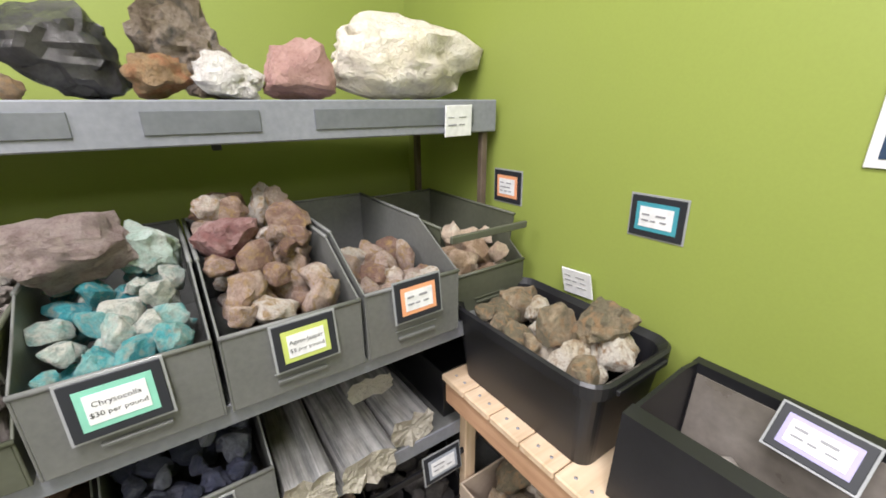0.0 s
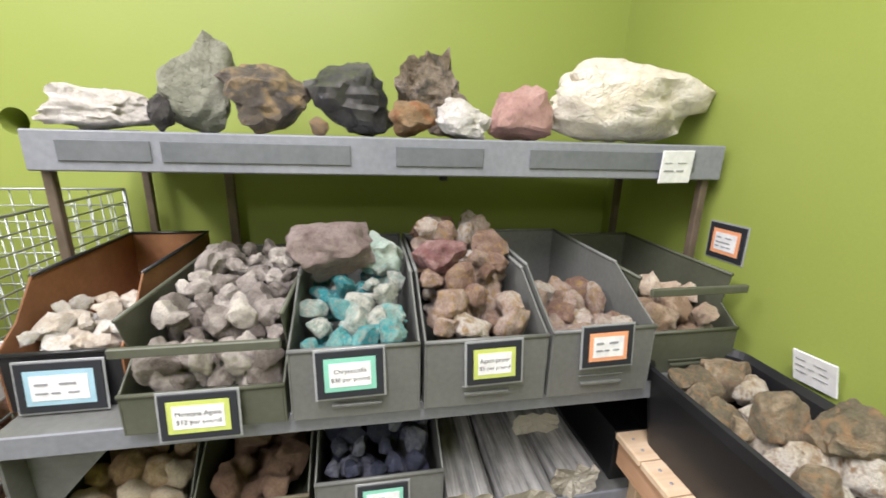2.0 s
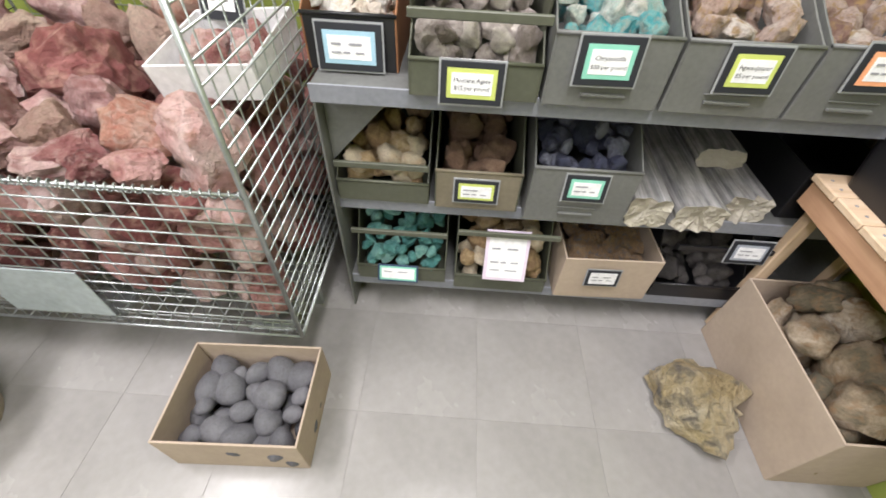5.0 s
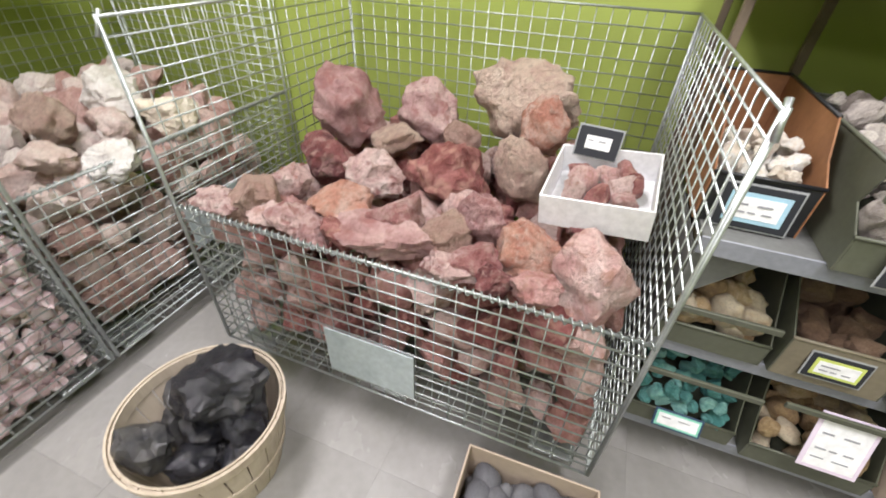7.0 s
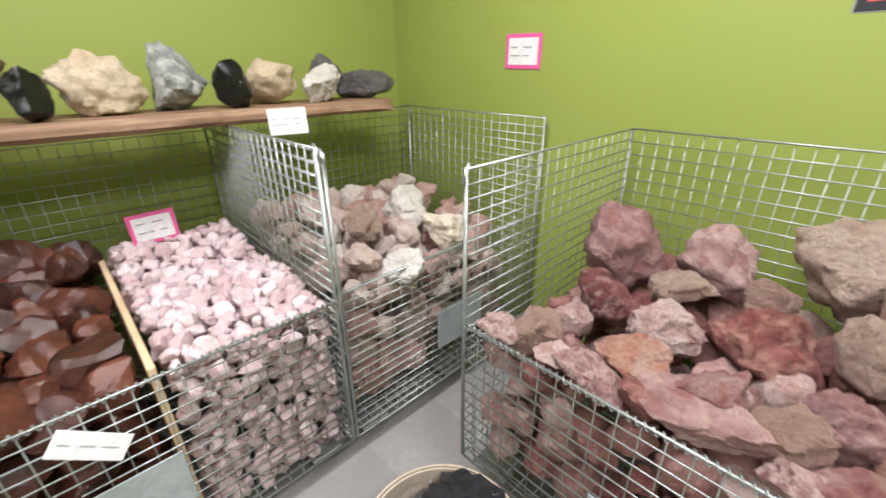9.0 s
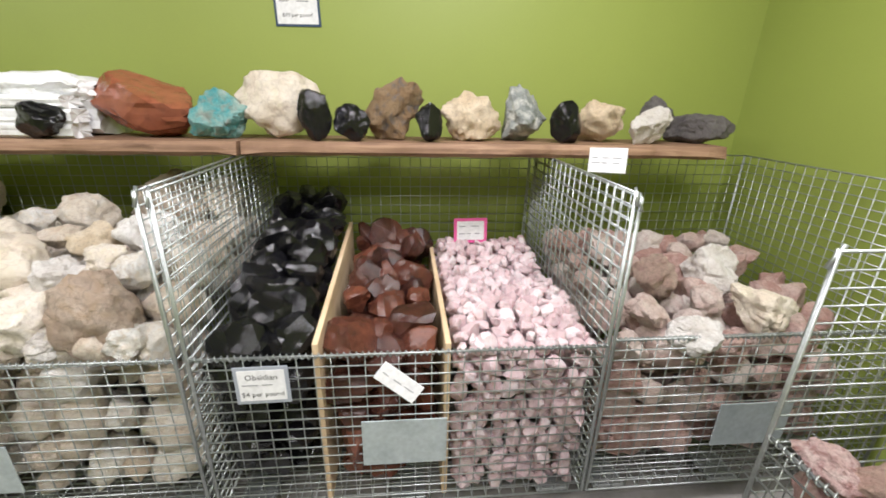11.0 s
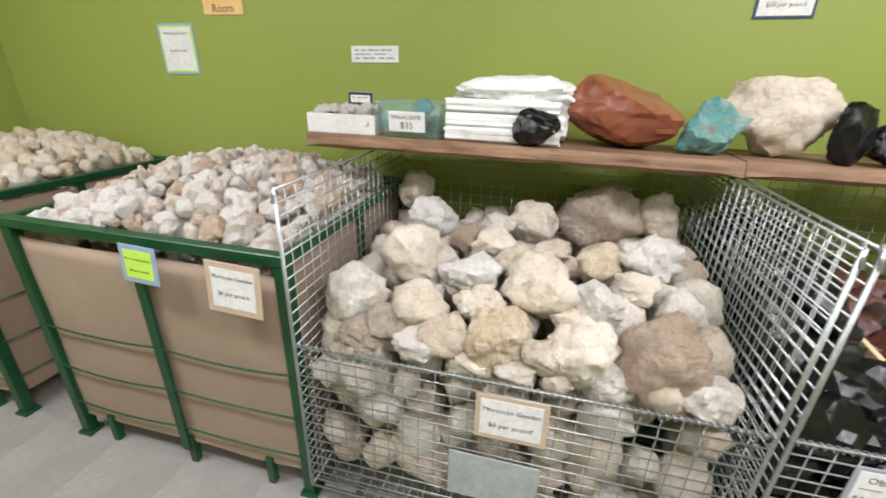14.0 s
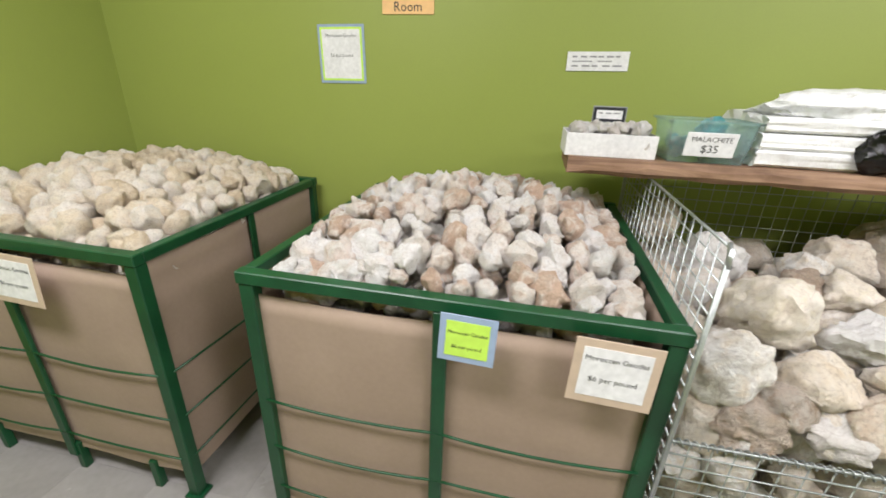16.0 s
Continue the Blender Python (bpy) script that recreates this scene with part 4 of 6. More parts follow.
# ---- green steel crates lined with cardboard ----
def green_crate(m, w, d, label):
    """Local x along the front, y to the back. Angle-iron frame, thin bars, cardboard lining, short legs."""
    c = thing("green_crate", m, label, "crate", "green crates")
    H, foot = 0.985, 0.09
    t = 0.042
    for x in (0, w - t):
        for y in (0, d - t):
            part("corner_post", boxes([(x, y, 0.0, x + t, y + t, H - 0.0365)], 0.003), GREEN_STEEL, c)
            part("foot_plate", boxes([(x - 0.012, y - 0.012, 0.0005, x + t + 0.012, y + t + 0.012, 0.014)], 0.002), GREEN_STEEL, c)
    for y in (0, d - 0.03):
        part("top_rail", boxes([(-0.004, y - 0.004, H - 0.036, w + 0.004, y + 0.034, H)], 0.003), GREEN_STEEL, c)
    for x in (0, w - 0.03):
        part("top_rail", boxes([(x - 0.002, 0.035, H - 0.036, x + 0.032, d - 0.035, H - 0.002)], 0.003), GREEN_STEEL, c)
    for y in (0.0, d - 0.012):
        part("middle_post", boxes([(w / 2 - 0.019, y - 0.003, 0.07, w / 2 + 0.019, y + 0.012, H - 0.037)], 0.003), GREEN_STEEL, c)
    for x in (0.0, w - 0.012):
        part("middle_post", boxes([(x, d / 2 - 0.017, 0.12, x + 0.012, d / 2 + 0.017, H - 0.037)], 0.003), GREEN_STEEL, c)
    rng = random.Random(5)
    for z in (0.56, 0.375, 0.195):
        for a, b_ in (((0.03, 0), (w / 2, 0)), ((w / 2, 0), (w - 0.03, 0)), ((0, 0.03), (0, d - 0.03)), ((w, 0.03), (w, d - 0.03)), ((0.03, d), (w - 0.03, d))):
            sag = 0.015 * rng.random() + 0.006
            pts = [(a[0] + (b_[0] - a[0]) * q / 6, a[1] + (b_[1] - a[1]) * q / 6, z - sag * 4 * (q / 6) * (1 - q / 6)) for q in range(7)]
            part("bar", tube("bar", pts, 0.0042, GREEN_STEEL), None, c)
    for x, y in ((0.16, 0.0), (w - 0.2, 0.0), (w / 2, 0.0)):
        part("leg_brace", boxes([(x, y + 0.005, 0.0, x + 0.03, y + 0.035, 0.13)], 0.003), GREEN_STEEL, c)
    # lining: sheets that bow a little between the bars
    def sheet(x0, y0, x1, y1, outward, hi):
        nx, nz = 14, 14
        V = []
        for layer in (0, 0.006):
            for i in range(nx + 1):
                for k in range(nz + 1):
                    u, v = i / nx, k / nz
                    bow = 0.012 * math.sin(math.pi * u * 2) ** 2 * (1 - v * 0.5) + 0.004 * math.sin(17 * u + 9 * v)
                    zt = hi - 0.012 * u - 0.006 * math.sin(6 * u)
                    V.append((x0 + (x1 - x0) * u + outward[0] * (bow * 0.5 - layer), y0 + (y1 - y0) * u + outward[1] * (bow * 0.5 - layer), 0.10 + (zt - 0.10) * v))
        F, n = [], (nx + 1) * (nz + 1)
        for i in range(nx):
            for k in range(nz):
                a = i * (nz + 1) + k
                F += [(a, a + nz + 1, a + nz + 2, a + 1), (n + a, n + a + 1, n + a + nz + 2, n + a + nz + 1)]
            a = i * (nz + 1) + nz
            F.append((a, a + nz + 1, n + a + nz + 1, n + a))
        part("cardboard_liner", mesh_of("cardboard_liner", V, F, CARDBOARD, True), None, c, "bowed brown cardboard sheet")
    sheet(0.03, 0.022, w - 0.03, 0.022, (0, -1), 0.91)
    sheet(0.022, 0.03, 0.022, d - 0.03, (-1, 0), 0.935)
    sheet(w - 0.022, 0.03, w - 0.022, d - 0.03, (1, 0), 0.945)
    sheet(0.03, d - 0.03, w - 0.03, d - 0.03, (0, 1), 0.94)
    part("base_sheet", boxes([(0.02, 0.02, 0.10, w - 0.02, d - 0.02, 0.115)], 0.002), CARDBOARD, c)
    return c


green_crate(Matrix.Translation((-1.875, -2.748, 0)) @ turn_w, 1.11, 1.05, "dark green steel crate lined with cardboard, heaped with geodes")
green_crate(Matrix.Translation((-1.88, -4.18, 0)) @ turn_w, 1.10, 1.04, "dark green steel crate lined with cardboard, beside the first")


def mound(cx, cy, rx_, ry_, edge, peak):
    return lambda x, y: edge + (peak - edge) * max(0, (1 - abs((x - cx) / rx_) ** 2.4)) * max(0, (1 - abs((y - cy) / ry_) ** 2.4))


def bed(name, x0, x1, y0, y1, top, material, label):
    """Deep fill below the stones that show."""
    rng = random.Random(8)
    pts = [(x0 + (x1 - x0) * (i + rng.random()) / 12, y0 + (y1 - y0) * (j + rng.random()) / 12) for i in range(12) for j in range(12)]
    stuff_pile(name, "lump", material, 0.07, [(x, y, top(x, y) - 0.19) for x, y in pts], label)


crate_top = mound(-2.45, -2.2, 0.62, 0.62, 0.94, 1.13)
pile("small_geode", "knobbly", SMALL_GEODE, (-2.88, -1.90, -2.70, -1.69), 0.12, crate_top, 0.053,
     "small rough white geode heaped in the green crate", "small geodes", 2, 41, 0.35, gap=1.35, count=14, flat=0.8, edge=1.05)
bed("geode_fill", -2.78, -2.02, -2.60, -1.79, crate_top, SMALL_GEODE, "deeper fill of small white geodes in the crate")
crate_top2 = mound(-2.45, -3.62, 0.62, 0.62, 0.95, 1.13)
pile("round_geode", "lump", YELLOW_GEODE, (-2.88, -1.91, -4.12, -3.10), 0.12, crate_top2, 0.056,
     "round yellowish cream geode heaped in the green crate", "round geodes", 2, 43, 0.3, gap=1.35, count=12, edge=1.05)
bed("round_geode_fill", -2.78, -2.02, -4.02, -3.20, crate_top2, YELLOW_GEODE, "deeper fill of yellowish geodes in the crate")


# ---- live-edge boards and the pieces on them ----
def plank(name, y0, y1, x0, x1, z0, z1, label, seed):
    rng = random.Random(seed)
    n = 44
    V, F = [], []
    for i in range(n + 1):
        u = i / n
        y = y0 + (y1 - y0) * u
        wob = 0.014 * noise.noise(Vector((u * 9, seed, 0))) + 0.006 * noise.noise(Vector((u * 40, seed, 2)))
        dz = 0.006 * noise.noise(Vector((u * 12, seed, 5)))
        e = 0.022 * min(1, min(u, 1 - u) * 14 + 0.3)
        prof = [(x0, z0), (x1 - 0.010 + wob, z0 + dz), (x1 + wob * 1.4 + 0.004, z0 + e * 0.7), (x1 + wob, z0 + e * 1.6 + dz), (x1 - 0.012 + wob, z1), (x0, z1)]
        V += [(px, y, pz) for px, pz in prof]
    k = 6
    for i in range(n):
        for j in range(k):
            a, b_ = i * k + j, i * k + (j + 1) % k
            F.append((a, a + k, b_ + k, b_))
    F += [tuple(range(k)), tuple(n * k + j for j in reversed(range(k)))]
    ob = new(name, mesh_of(name, V, F, LIVE_EDGE))
    tagged(ob, label, "shelf", "live-edge boards")


BT = 1.243
plank("wooden_plank", -1.90, -0.325, -2.80, -2.47, 1.19, BT, "rough live-edge wooden plank lying on the wire baskets", 2)
plank("wooden_plank", -0.315, 1.69, -2.80, -2.49, 1.19, BT, "long live-edge wooden plank lying on the wire baskets", 7)
G = "display rocks on the planks"
rock("display_rock", "lump", CHALK, -2.66, -0.20, BT, 0.24, 0.36, 0.27, "large chalky cream boulder on the plank", 51, group=G)
rock("obsidian_piece", "shard", OBSIDIAN, -2.545, -0.035, BT, 0.09, 0.13, 0.20, "tall glossy black obsidian shard on the plank", 52, rx=30, group=G)
rock("obsidian_piece", "shard", OBSIDIAN, -2.56, 0.105, BT, 0.11, 0.15, 0.15, "pointed glossy black obsidian piece", 53, group=G)
rock("display_rock", "knobbly", OCHRE, -2.67, 0.27, BT, 0.2, 0.26, 0.26, "ochre and grey vuggy rock on the plank", 54, group=G)
rock("obsidian_piece", "shard", OBSIDIAN, -2.57, 0.415, BT, 0.1, 0.115, 0.16, "small upright black obsidian piece", 55, group=G)
rock("display_rock", "lump", BUFF, -2.66, 0.60, BT, 0.2, 0.27, 0.21, "rounded buff rock on the plank", 56, group=G)
rock("display_rock", "angular", BANDED, -2.66, 0.845, BT, 0.18, 0.21, 0.245, "grey and white banded blocky rock", 57, group=G)
rock("obsidian_piece", "shard", OBSIDIAN, -2.59, 1.00, BT, 0.12, 0.14, 0.18, "black glossy obsidian lump on the plank", 58, group=G)
rock("display_rock", "lump", BUFF, -2.66, 1.18, BT, 0.18, 0.21, 0.185, "round tan rock with a grey face", 59, group=G)
rock("display_rock", "angular", WHITE_STONE, -2.59, 1.37, BT, 0.13, 0.2, 0.165, "bright white angular rock on the plank", 60, group=G)
rock("display_rock", "angular", CHARCOAL, -2.70, 1.46, BT, 0.15, 0.19, 0.21, "dark grey rock behind the white one", 61, group=G)
rock("display_rock", "angular", CHARCOAL, -2.66, 1.66, BT, 0.19, 0.30, 0.135, "flat dark grey rock at the plank's end", 62, group=G)
rock("display_rock", "angular", TURQUOISE, -2.60, -0.41, BT, 0.18, 0.22, 0.20, "turquoise and grey rough mineral on the plank", 63, group=G)
rock("display_rock", "shard", RED_GLASS, -2.64, -0.735, BT, 0.26, 0.45, 0.26, "large glossy mahogany obsidian boulder", 64, group=G)
rock("obsidian_piece", "shard", OBSIDIAN, -2.50, -1.0, BT, 0.12, 0.17, 0.14, "small glossy black obsidian piece on the plank", 65, group=G)


def log_mesh(name, length, w, h, material, end_mat, seed):
    """A fibrous crystal log: ridged along its length (local y), with broken ends."""
    rng = random.Random(seed)
    k, n = 22, 26
    prof = []
    for j in range(k):
        a = 2 * math.pi * j / k
        c, s_ = math.cos(a), math.sin(a)
        q = (abs(c) ** 5 + abs(s_) ** 5) ** -0.2
        q *= 1 + rng.uniform(-0.09, 0.07)
        prof.append((c * q * w / 2, s_ * q * h / 2))
    V, F = [], []
    for i in range(n + 1):
        u = i / n
        for j, (px, pz) in enumerate(prof):
            f = 1 + 0.05 * noise.noise(Vector((j * 0.7, u * 3, seed)))
            yy = -length / 2 + length * u
            if i in (0, n):
                yy += 0.025 * noise.noise(Vector((j * 0.9, seed, i)))
            V.append((px * f, yy, h / 2 + pz * f))
    for i in range(n):
        for j in range(k):
            a, b_ = i * k + j, i * k + (j + 1) % k
            F.append((a, b_, b_ + k, a + k))
    me = bpy.data.meshes.new(name)
    c0, c1 = len(V), len(V) + 1
    V += [(0, -length / 2 + 0.012, h * 0.52), (0, length / 2 - 0.01, h * 0.5)]
    side_n = len(F)
    for j in range(k):
        F += [(c0, (j + 1) % k, j), (c1, n * k + j, n * k + (j + 1) % k)]
    me.from_pydata(V, [], F)
    me.materials.append(material)
    me.materials.append(end_mat)
    me.polygons.foreach_set("material_index", [0] * side_n + [1] * (len(F) - side_n))
    me.update()
    return me


# white selenite stack
for k, (dy, z, ln, w, h) in enumerate(((-1.125, 0.0, 0.42, 0.10, 0.055), (-1.12, 0.056, 0.43, 0.10, 0.05), (-1.13, 0.107, 0.41, 0.11, 0.045))):
    ob = new("selenite_slab", log_mesh("selenite_slab", ln, w, h, WHITE_GLOSS, WHITE_GLOSS, 80 + k))
    ob.matrix_world = pose(-2.56, dy, BT + z)
    tagged(ob, "flat milky white selenite slab in a stack on the plank", "rock", "white selenite slabs")
ob = new("selenite_slab", log_mesh("selenite_slab", 0.44, 0.24, 0.16, WHITE_GLOSS, WHITE_GLOSS, 87))
ob.matrix_world = pose(-2.74, -1.11, BT)
tagged(ob, "thick white fibrous selenite block leaning behind the stack", "rock", "white selenite slabs")
rock("selenite_block", "lump", WHITE_GLOSS, -2.64, -1.09, BT + 0.115, 0.26, 0.50, 0.13, "long white selenite block on top of the stack", 88, group="white selenite slabs")


def open_box(name, m, w, d, h, wall_t, material, label, category, group="", flare=0.0, inside=None):
    """Open box or tub with four sloped walls, a floor and a rim. Local origin at its base centre."""
    b_ = thing(name, m, label, category, group)
    def shell(wb, db, wt, dt, z0, z1):
        return [(-wb / 2, -db / 2, z0), (wb / 2, -db / 2, z0), (wb / 2, db / 2, z0), (-wb / 2, db / 2, z0),
                (-wt / 2, -dt / 2, z1), (wt / 2, -dt / 2, z1), (wt / 2, dt / 2, z1), (-wt / 2, dt / 2, z1)]
    V = shell(w - flare, d - flare, w, d, 0, h) + shell(w - flare - 2 * wall_t, d - flare - 2 * wall_t, w - 2 * wall_t, d - 2 * wall_t, 0, h)
    for k in range(4):
        j = (k + 1) % 4
        quad = [V[q] for q in (k, j, 4 + j, 4 + k, 8 + k, 8 + j, 12 + j, 12 + k)]
        bb = bmesh.new()
        bb.from_mesh(mesh_of("tmp", quad, [(0, 1, 2, 3), (7, 6, 5, 4), (0, 4, 5, 1), (1, 5, 6, 2), (2, 6, 7, 3), (3, 7, 4, 0)]))
        bmesh.ops.bevel(bb, geom=bb.edges[:], offset=min(0.0015, wall_t * 0.3), segments=1, affect="EDGES")
        part("side_wall", bb, material, b_)
    q, e = w - flare - 2 * wall_t - 0.001, d - flare - 2 * wall_t - 0.001
    part("base", boxes([(-q / 2, -e / 2, 0.0005, q / 2, e / 2, wall_t)], 0), inside or material, b_)
    return b_


open_box("white_tray", pose(-2.60, -1.77, BT, 0, 0, 2), 0.17, 0.29, 0.075, 0.004, WHITE_CARD, "low white carton of small white shells and stones", "box")
pile("small_shell_stone", "knobbly", WHITE_STONE, (-2.68, -2.52, -1.90, -1.64), BT + 0.005, lambda x, y: BT + 0.10, 0.026,
     "small pinkish white stone in the carton", "stones in the white carton", 2, 61, 0.3, count=6)
tub = open_box("plastic_tub", pose(-2.60, -1.475, BT), 0.19, 0.25, 0.13, 0.003, CLEAR, "clear plastic tub of turquoise malachite chips", "tub", flare=0.03)
part("rim", boxes([(-0.105, -0.135, 0.124, 0.105, -0.122, 0.132), (-0.105, 0.122, 0.124, 0.105, 0.135, 0.132), (-0.105, -0.1215, 0.124, -0.092, 0.1215, 0.132), (0.092, -0.1215, 0.124, 0.105, 0.1215, 0.132)], 0.002), CLEAR, tub)
pile("malachite_chip", "angular", TURQUOISE, (-2.67, -2.53, -1.57, -1.38), BT + 0.005, lambda x, y: BT + 0.07, 0.026, "small turquoise malachite chip in the tub", "malachite chips", 2, 62, 0.3, count=5)
rock("malachite_chip", "angular", TURQUOISE, -2.61, -1.45, BT + 0.07, 0.07, 0.09, 0.075, "larger blue-green malachite piece on the chips", 66)
sign(east(-2.492, -1.48, BT + 0.062, 8), 0.145, 0.075, PAPER, None, [("MALACHITE", 0.22, 0.022), ("$35", -0.18, 0.034)], "white handwritten paper label on the plastic tub", border=0.02)
sign(east(-2.70, -1.76, BT + 0.125), 0.11, 0.05, SIGN_BLACK, None, [("#3", 0.1, 0.010)], "small black and white sign behind the carton", border=0.2)


# ---- steel shelving with stacking bins ----
SH = thing("steel_shelving", pose(0, 0, 0), "grey enamelled steel shelving unit against the green wall", "shelving")
L_, R_ = -0.215, 1.295
ASKEW = Matrix.Translation((1.295, 1.578, 0)) @ Matrix.Rotation(radians(-3.4), 4, "Z") @ Matrix.Translation((-1.295, -1.578, 0))
TL_ = -0.262
part("top_shelf", boxes([(TL_, 1.585, 1.318, R_, 1.995, 1.332)], 0.002), SHELF_PAINT, SH).matrix_local = ASKEW
part("top_lip", boxes([(TL_ - 0.004, 1.572, 1.250, R_ + 0.004, 1.5845, 1.334)], 0.003), SHELF_PAINT, SH, "blue-grey front lip with label recesses").matrix_local = ASKEW
part("end_lip", boxes([(TL_ - 0.004, 1.585, 1.262, TL_ - 0.0005, 1.995, 1.334)], 0.001), SHELF_PAINT, SH).matrix_local = ASKEW
for x0, x1 in ((-0.20, -0.02), (0.0, 0.39), (0.49, 0.69), (0.80, 1.22)):
    part("label_plate", boxes([(x0, 1.568, 1.272, x1, 1.5715, 1.315)], 0.001), PLATE_DARK, SH, "dark blank label strip").matrix_local = ASKEW
for x, y, z in ((-0.256, 1.69, 1.317), (-0.236, 2.045, 1.317), (1.265, 1.59, 1.2495), (1.265, 1.95, 1.317)):
    part("post", boxes([(x, y, 0, x + 0.02, y + 0.02, z)], 0.002), BROWN_STEEL, SH)
part("post", boxes([(-0.005, 2.035, 0.8, 0.02, 2.055, 1.317)], 0.002), BROWN_STEEL, SH)
part("hook", boxes([(0.60, 1.66, 1.235, 0.618, 1.68, 1.317)], 0.002), SIGN_BLACK, SH)
for z, y0 in ((0.828, 1.372), (0.482, 1.415), (0.150, 1.40)):
    part("shelf", boxes([(L_, y0 + 0.006, z - 0.014, R_, 2.06, z)], 0.002), STEEL_PAINT, SH)
    part("shelf_lip", boxes([(L_ - 0.003, y0, z - 0.042, R_ + 0.002, y0 + 0.0055, z + 0.002)], 0.002), SHELF_PAINT, SH)
for x in (L_ - 0.002, R_ - 0.004):
    V = [(x, 1.38, 0.0), (x, 2.06, 0.0), (x, 2.06, 0.78), (x, 1.38, 0.78)]
    me = mesh_of("end_panel", V + [(a + 0.006, b2, c) for a, b2, c in V], [(3, 2, 1, 0), (4, 5, 6, 7), (0, 1, 5, 4), (1, 2, 6, 5), (2, 3, 7, 6), (3, 0, 4, 7)], STEEL_PAINT)
    part("end_panel", me, None, SH)
me = mesh_of("gusset", [(L_ + 0.006, 1.425, 0.78), (L_ + 0.17, 1.425, 0.78), (L_ + 0.006, 1.425, 0.60), (L_ + 0.006, 1.43, 0.78), (L_ + 0.17, 1.43, 0.78), (L_ + 0.006, 1.43, 0.60)],
             [(0, 2, 1), (3, 4, 5), (0, 1, 4, 3), (1, 2, 5, 4), (2, 0, 3, 5)], STEEL_PAINT)
part("gusset", me, None, SH)


def steel_bin(x0, x1, y0, y1, z0, front, back, material, label, inside=None, bar=None, group="steel bins", run=0.28, handle=True):
    """A stacking bin: low front, sides that climb to the back, folded rims; bar: height of a loose front bar."""
    b_ = thing("steel_bin", pose((x0 + x1) / 2, y0, z0), label, "bin", group)
    w, d, t = x1 - x0, y1 - y0, 0.004
    f, k, rn = front - z0, back - z0, run
    def slab(name, poly, axis, at, mat_):
        V = []
        for q in (at, at + t):
            V += [(q, a, c) if axis == 0 else (a, q, c) for a, c in poly]
        n = len(poly)
        F = [tuple(range(n)), tuple(reversed(range(n, 2 * n)))] + [(i, i + n, (i + 1) % n + n, (i + 1) % n) for i in range(n)]
        bb = bmesh.new()
        bb.from_mesh(mesh_of(name, V, F))
        bmesh.ops.recalc_face_normals(bb, faces=bb.faces[:])
        bmesh.ops.bevel(bb, geom=bb.edges[:], offset=0.001, segments=1, affect="EDGES")
        part(name, bb, mat_, b_)
    side_poly = [(0, 0), (d, 0), (d, k), (d * rn + 0.02, k), (d * 0.12, f + (k - f) * 0.35), (0, f)]
    slab("side", side_poly, 0, -w / 2, inside or material)
    slab("side", side_poly, 0, w / 2 - t, inside or material)
    slab("front", [(-w / 2 + t, 0), (w / 2 - t, 0), (w / 2 - t, f), (-w / 2 + t, f)], 1, 0, material)
    slab("back", [(-w / 2 + t, 0), (w / 2 - t, 0), (w / 2 - t, k), (-w / 2 + t, k)], 1, d - t, inside or material)
    part("bottom", boxes([(-w / 2 + t, t, 0.0005, w / 2 - t, d - t, 0.004)], 0), inside or material, b_)
    rim = [((-w / 2 + 0.002, d * rn + 0.02, k), (-w / 2 + 0.002, d, k), 0.0045), ((w / 2 - 0.002, d * rn + 0.02, k), (w / 2 - 0.002, d, k), 0.0045),
           ((-w / 2, d - 0.002, k), (w / 2, d - 0.002, k), 0.0045), ((-w / 2, 0.001, f), (w / 2, 0.001, f), 0.0045)]
    for bar_ in rim:
        part("rolled_rim", rods("rolled_rim", [bar_], material), None, b_)
    if handle:
        part("card_holder", boxes([(-0.045, -0.008, f * 0.18, 0.045, -0.0005, f * 0.18 + 0.006), (-0.05, -0.004, f * 0.3, 0.05, -0.0005, f * 0.3 + 0.003)], 0.001), material, b_)
    if bar:
        part("front_bar", boxes([(-w / 2, -0.004, bar - z0 - 0.012, w / 2, 0.006, bar - z0 + 0.006)], 0.002), material, b_)
    return b_


SZ = 0.8285
steel_bin(-0.232, -0.030, 1.448, 1.93, SZ, 0.945, 1.055, BLACK_PLASTIC, "rusty-backed bin with black front, a few pale rocks", RUST, run=0.2)
steel_bin(0.004, 0.272, 1.352, 1.86, SZ, 0.905, 1.03, OLIVE, "olive steel bin of grey agate nodules with a crossbar", bar=0.99, run=0.02)
steel_bin(0.280, 0.516, 1.350, 1.86, SZ, 0.970, 1.055, STEEL_PAINT, "grey steel bin heaped with turquoise chrysocolla")
steel_bin(0.524, 0.770, 1.350, 1.86, SZ, 0.970, 1.055, STEEL_PAINT, "grey steel bin heaped with pinkish agate jasper")
steel_bin(0.778, 1.005, 1.350, 1.86, SZ, 0.975, 1.062, STEEL_PAINT, "grey steel bin half full of brownish rocks")
steel_bin(1.020, 1.262, 1.400, 1.86, SZ, 0.93, 1.045, OLIVE, "olive steel bin of pale beige chips at the wall", run=0.05, bar=1.03)
GR = "rocks in the steel bins"
pile("white_rough", "angular", GEODE, (-0.222, -0.04, 1.46, 1.66), SZ, slope(0.935, 0.965, (1, 1.46, 1.6)), 0.031, "pale pinkish white rough stone in the bin", GR, 2, 71, 0.35, count=6)
pile("agate_nodule", "angular", GREY_TAN, (0.012, 0.264, 1.362, 1.45), SZ, slope(0.955, 0.985, (1, 1.36, 1.45)), 0.033, "greyish agate nodule in the olive bin", GR, 2, 72, 0.3, count=8)
pile("agate_nodule", "angular", GREY_TAN, (0.012, 0.264, 1.44, 1.80), SZ, slope(1.02, 1.06, (1, 1.45, 1.7)), 0.033, "greyish agate nodule heaped behind the bar", GR, 2, 73, 0.3, count=8)
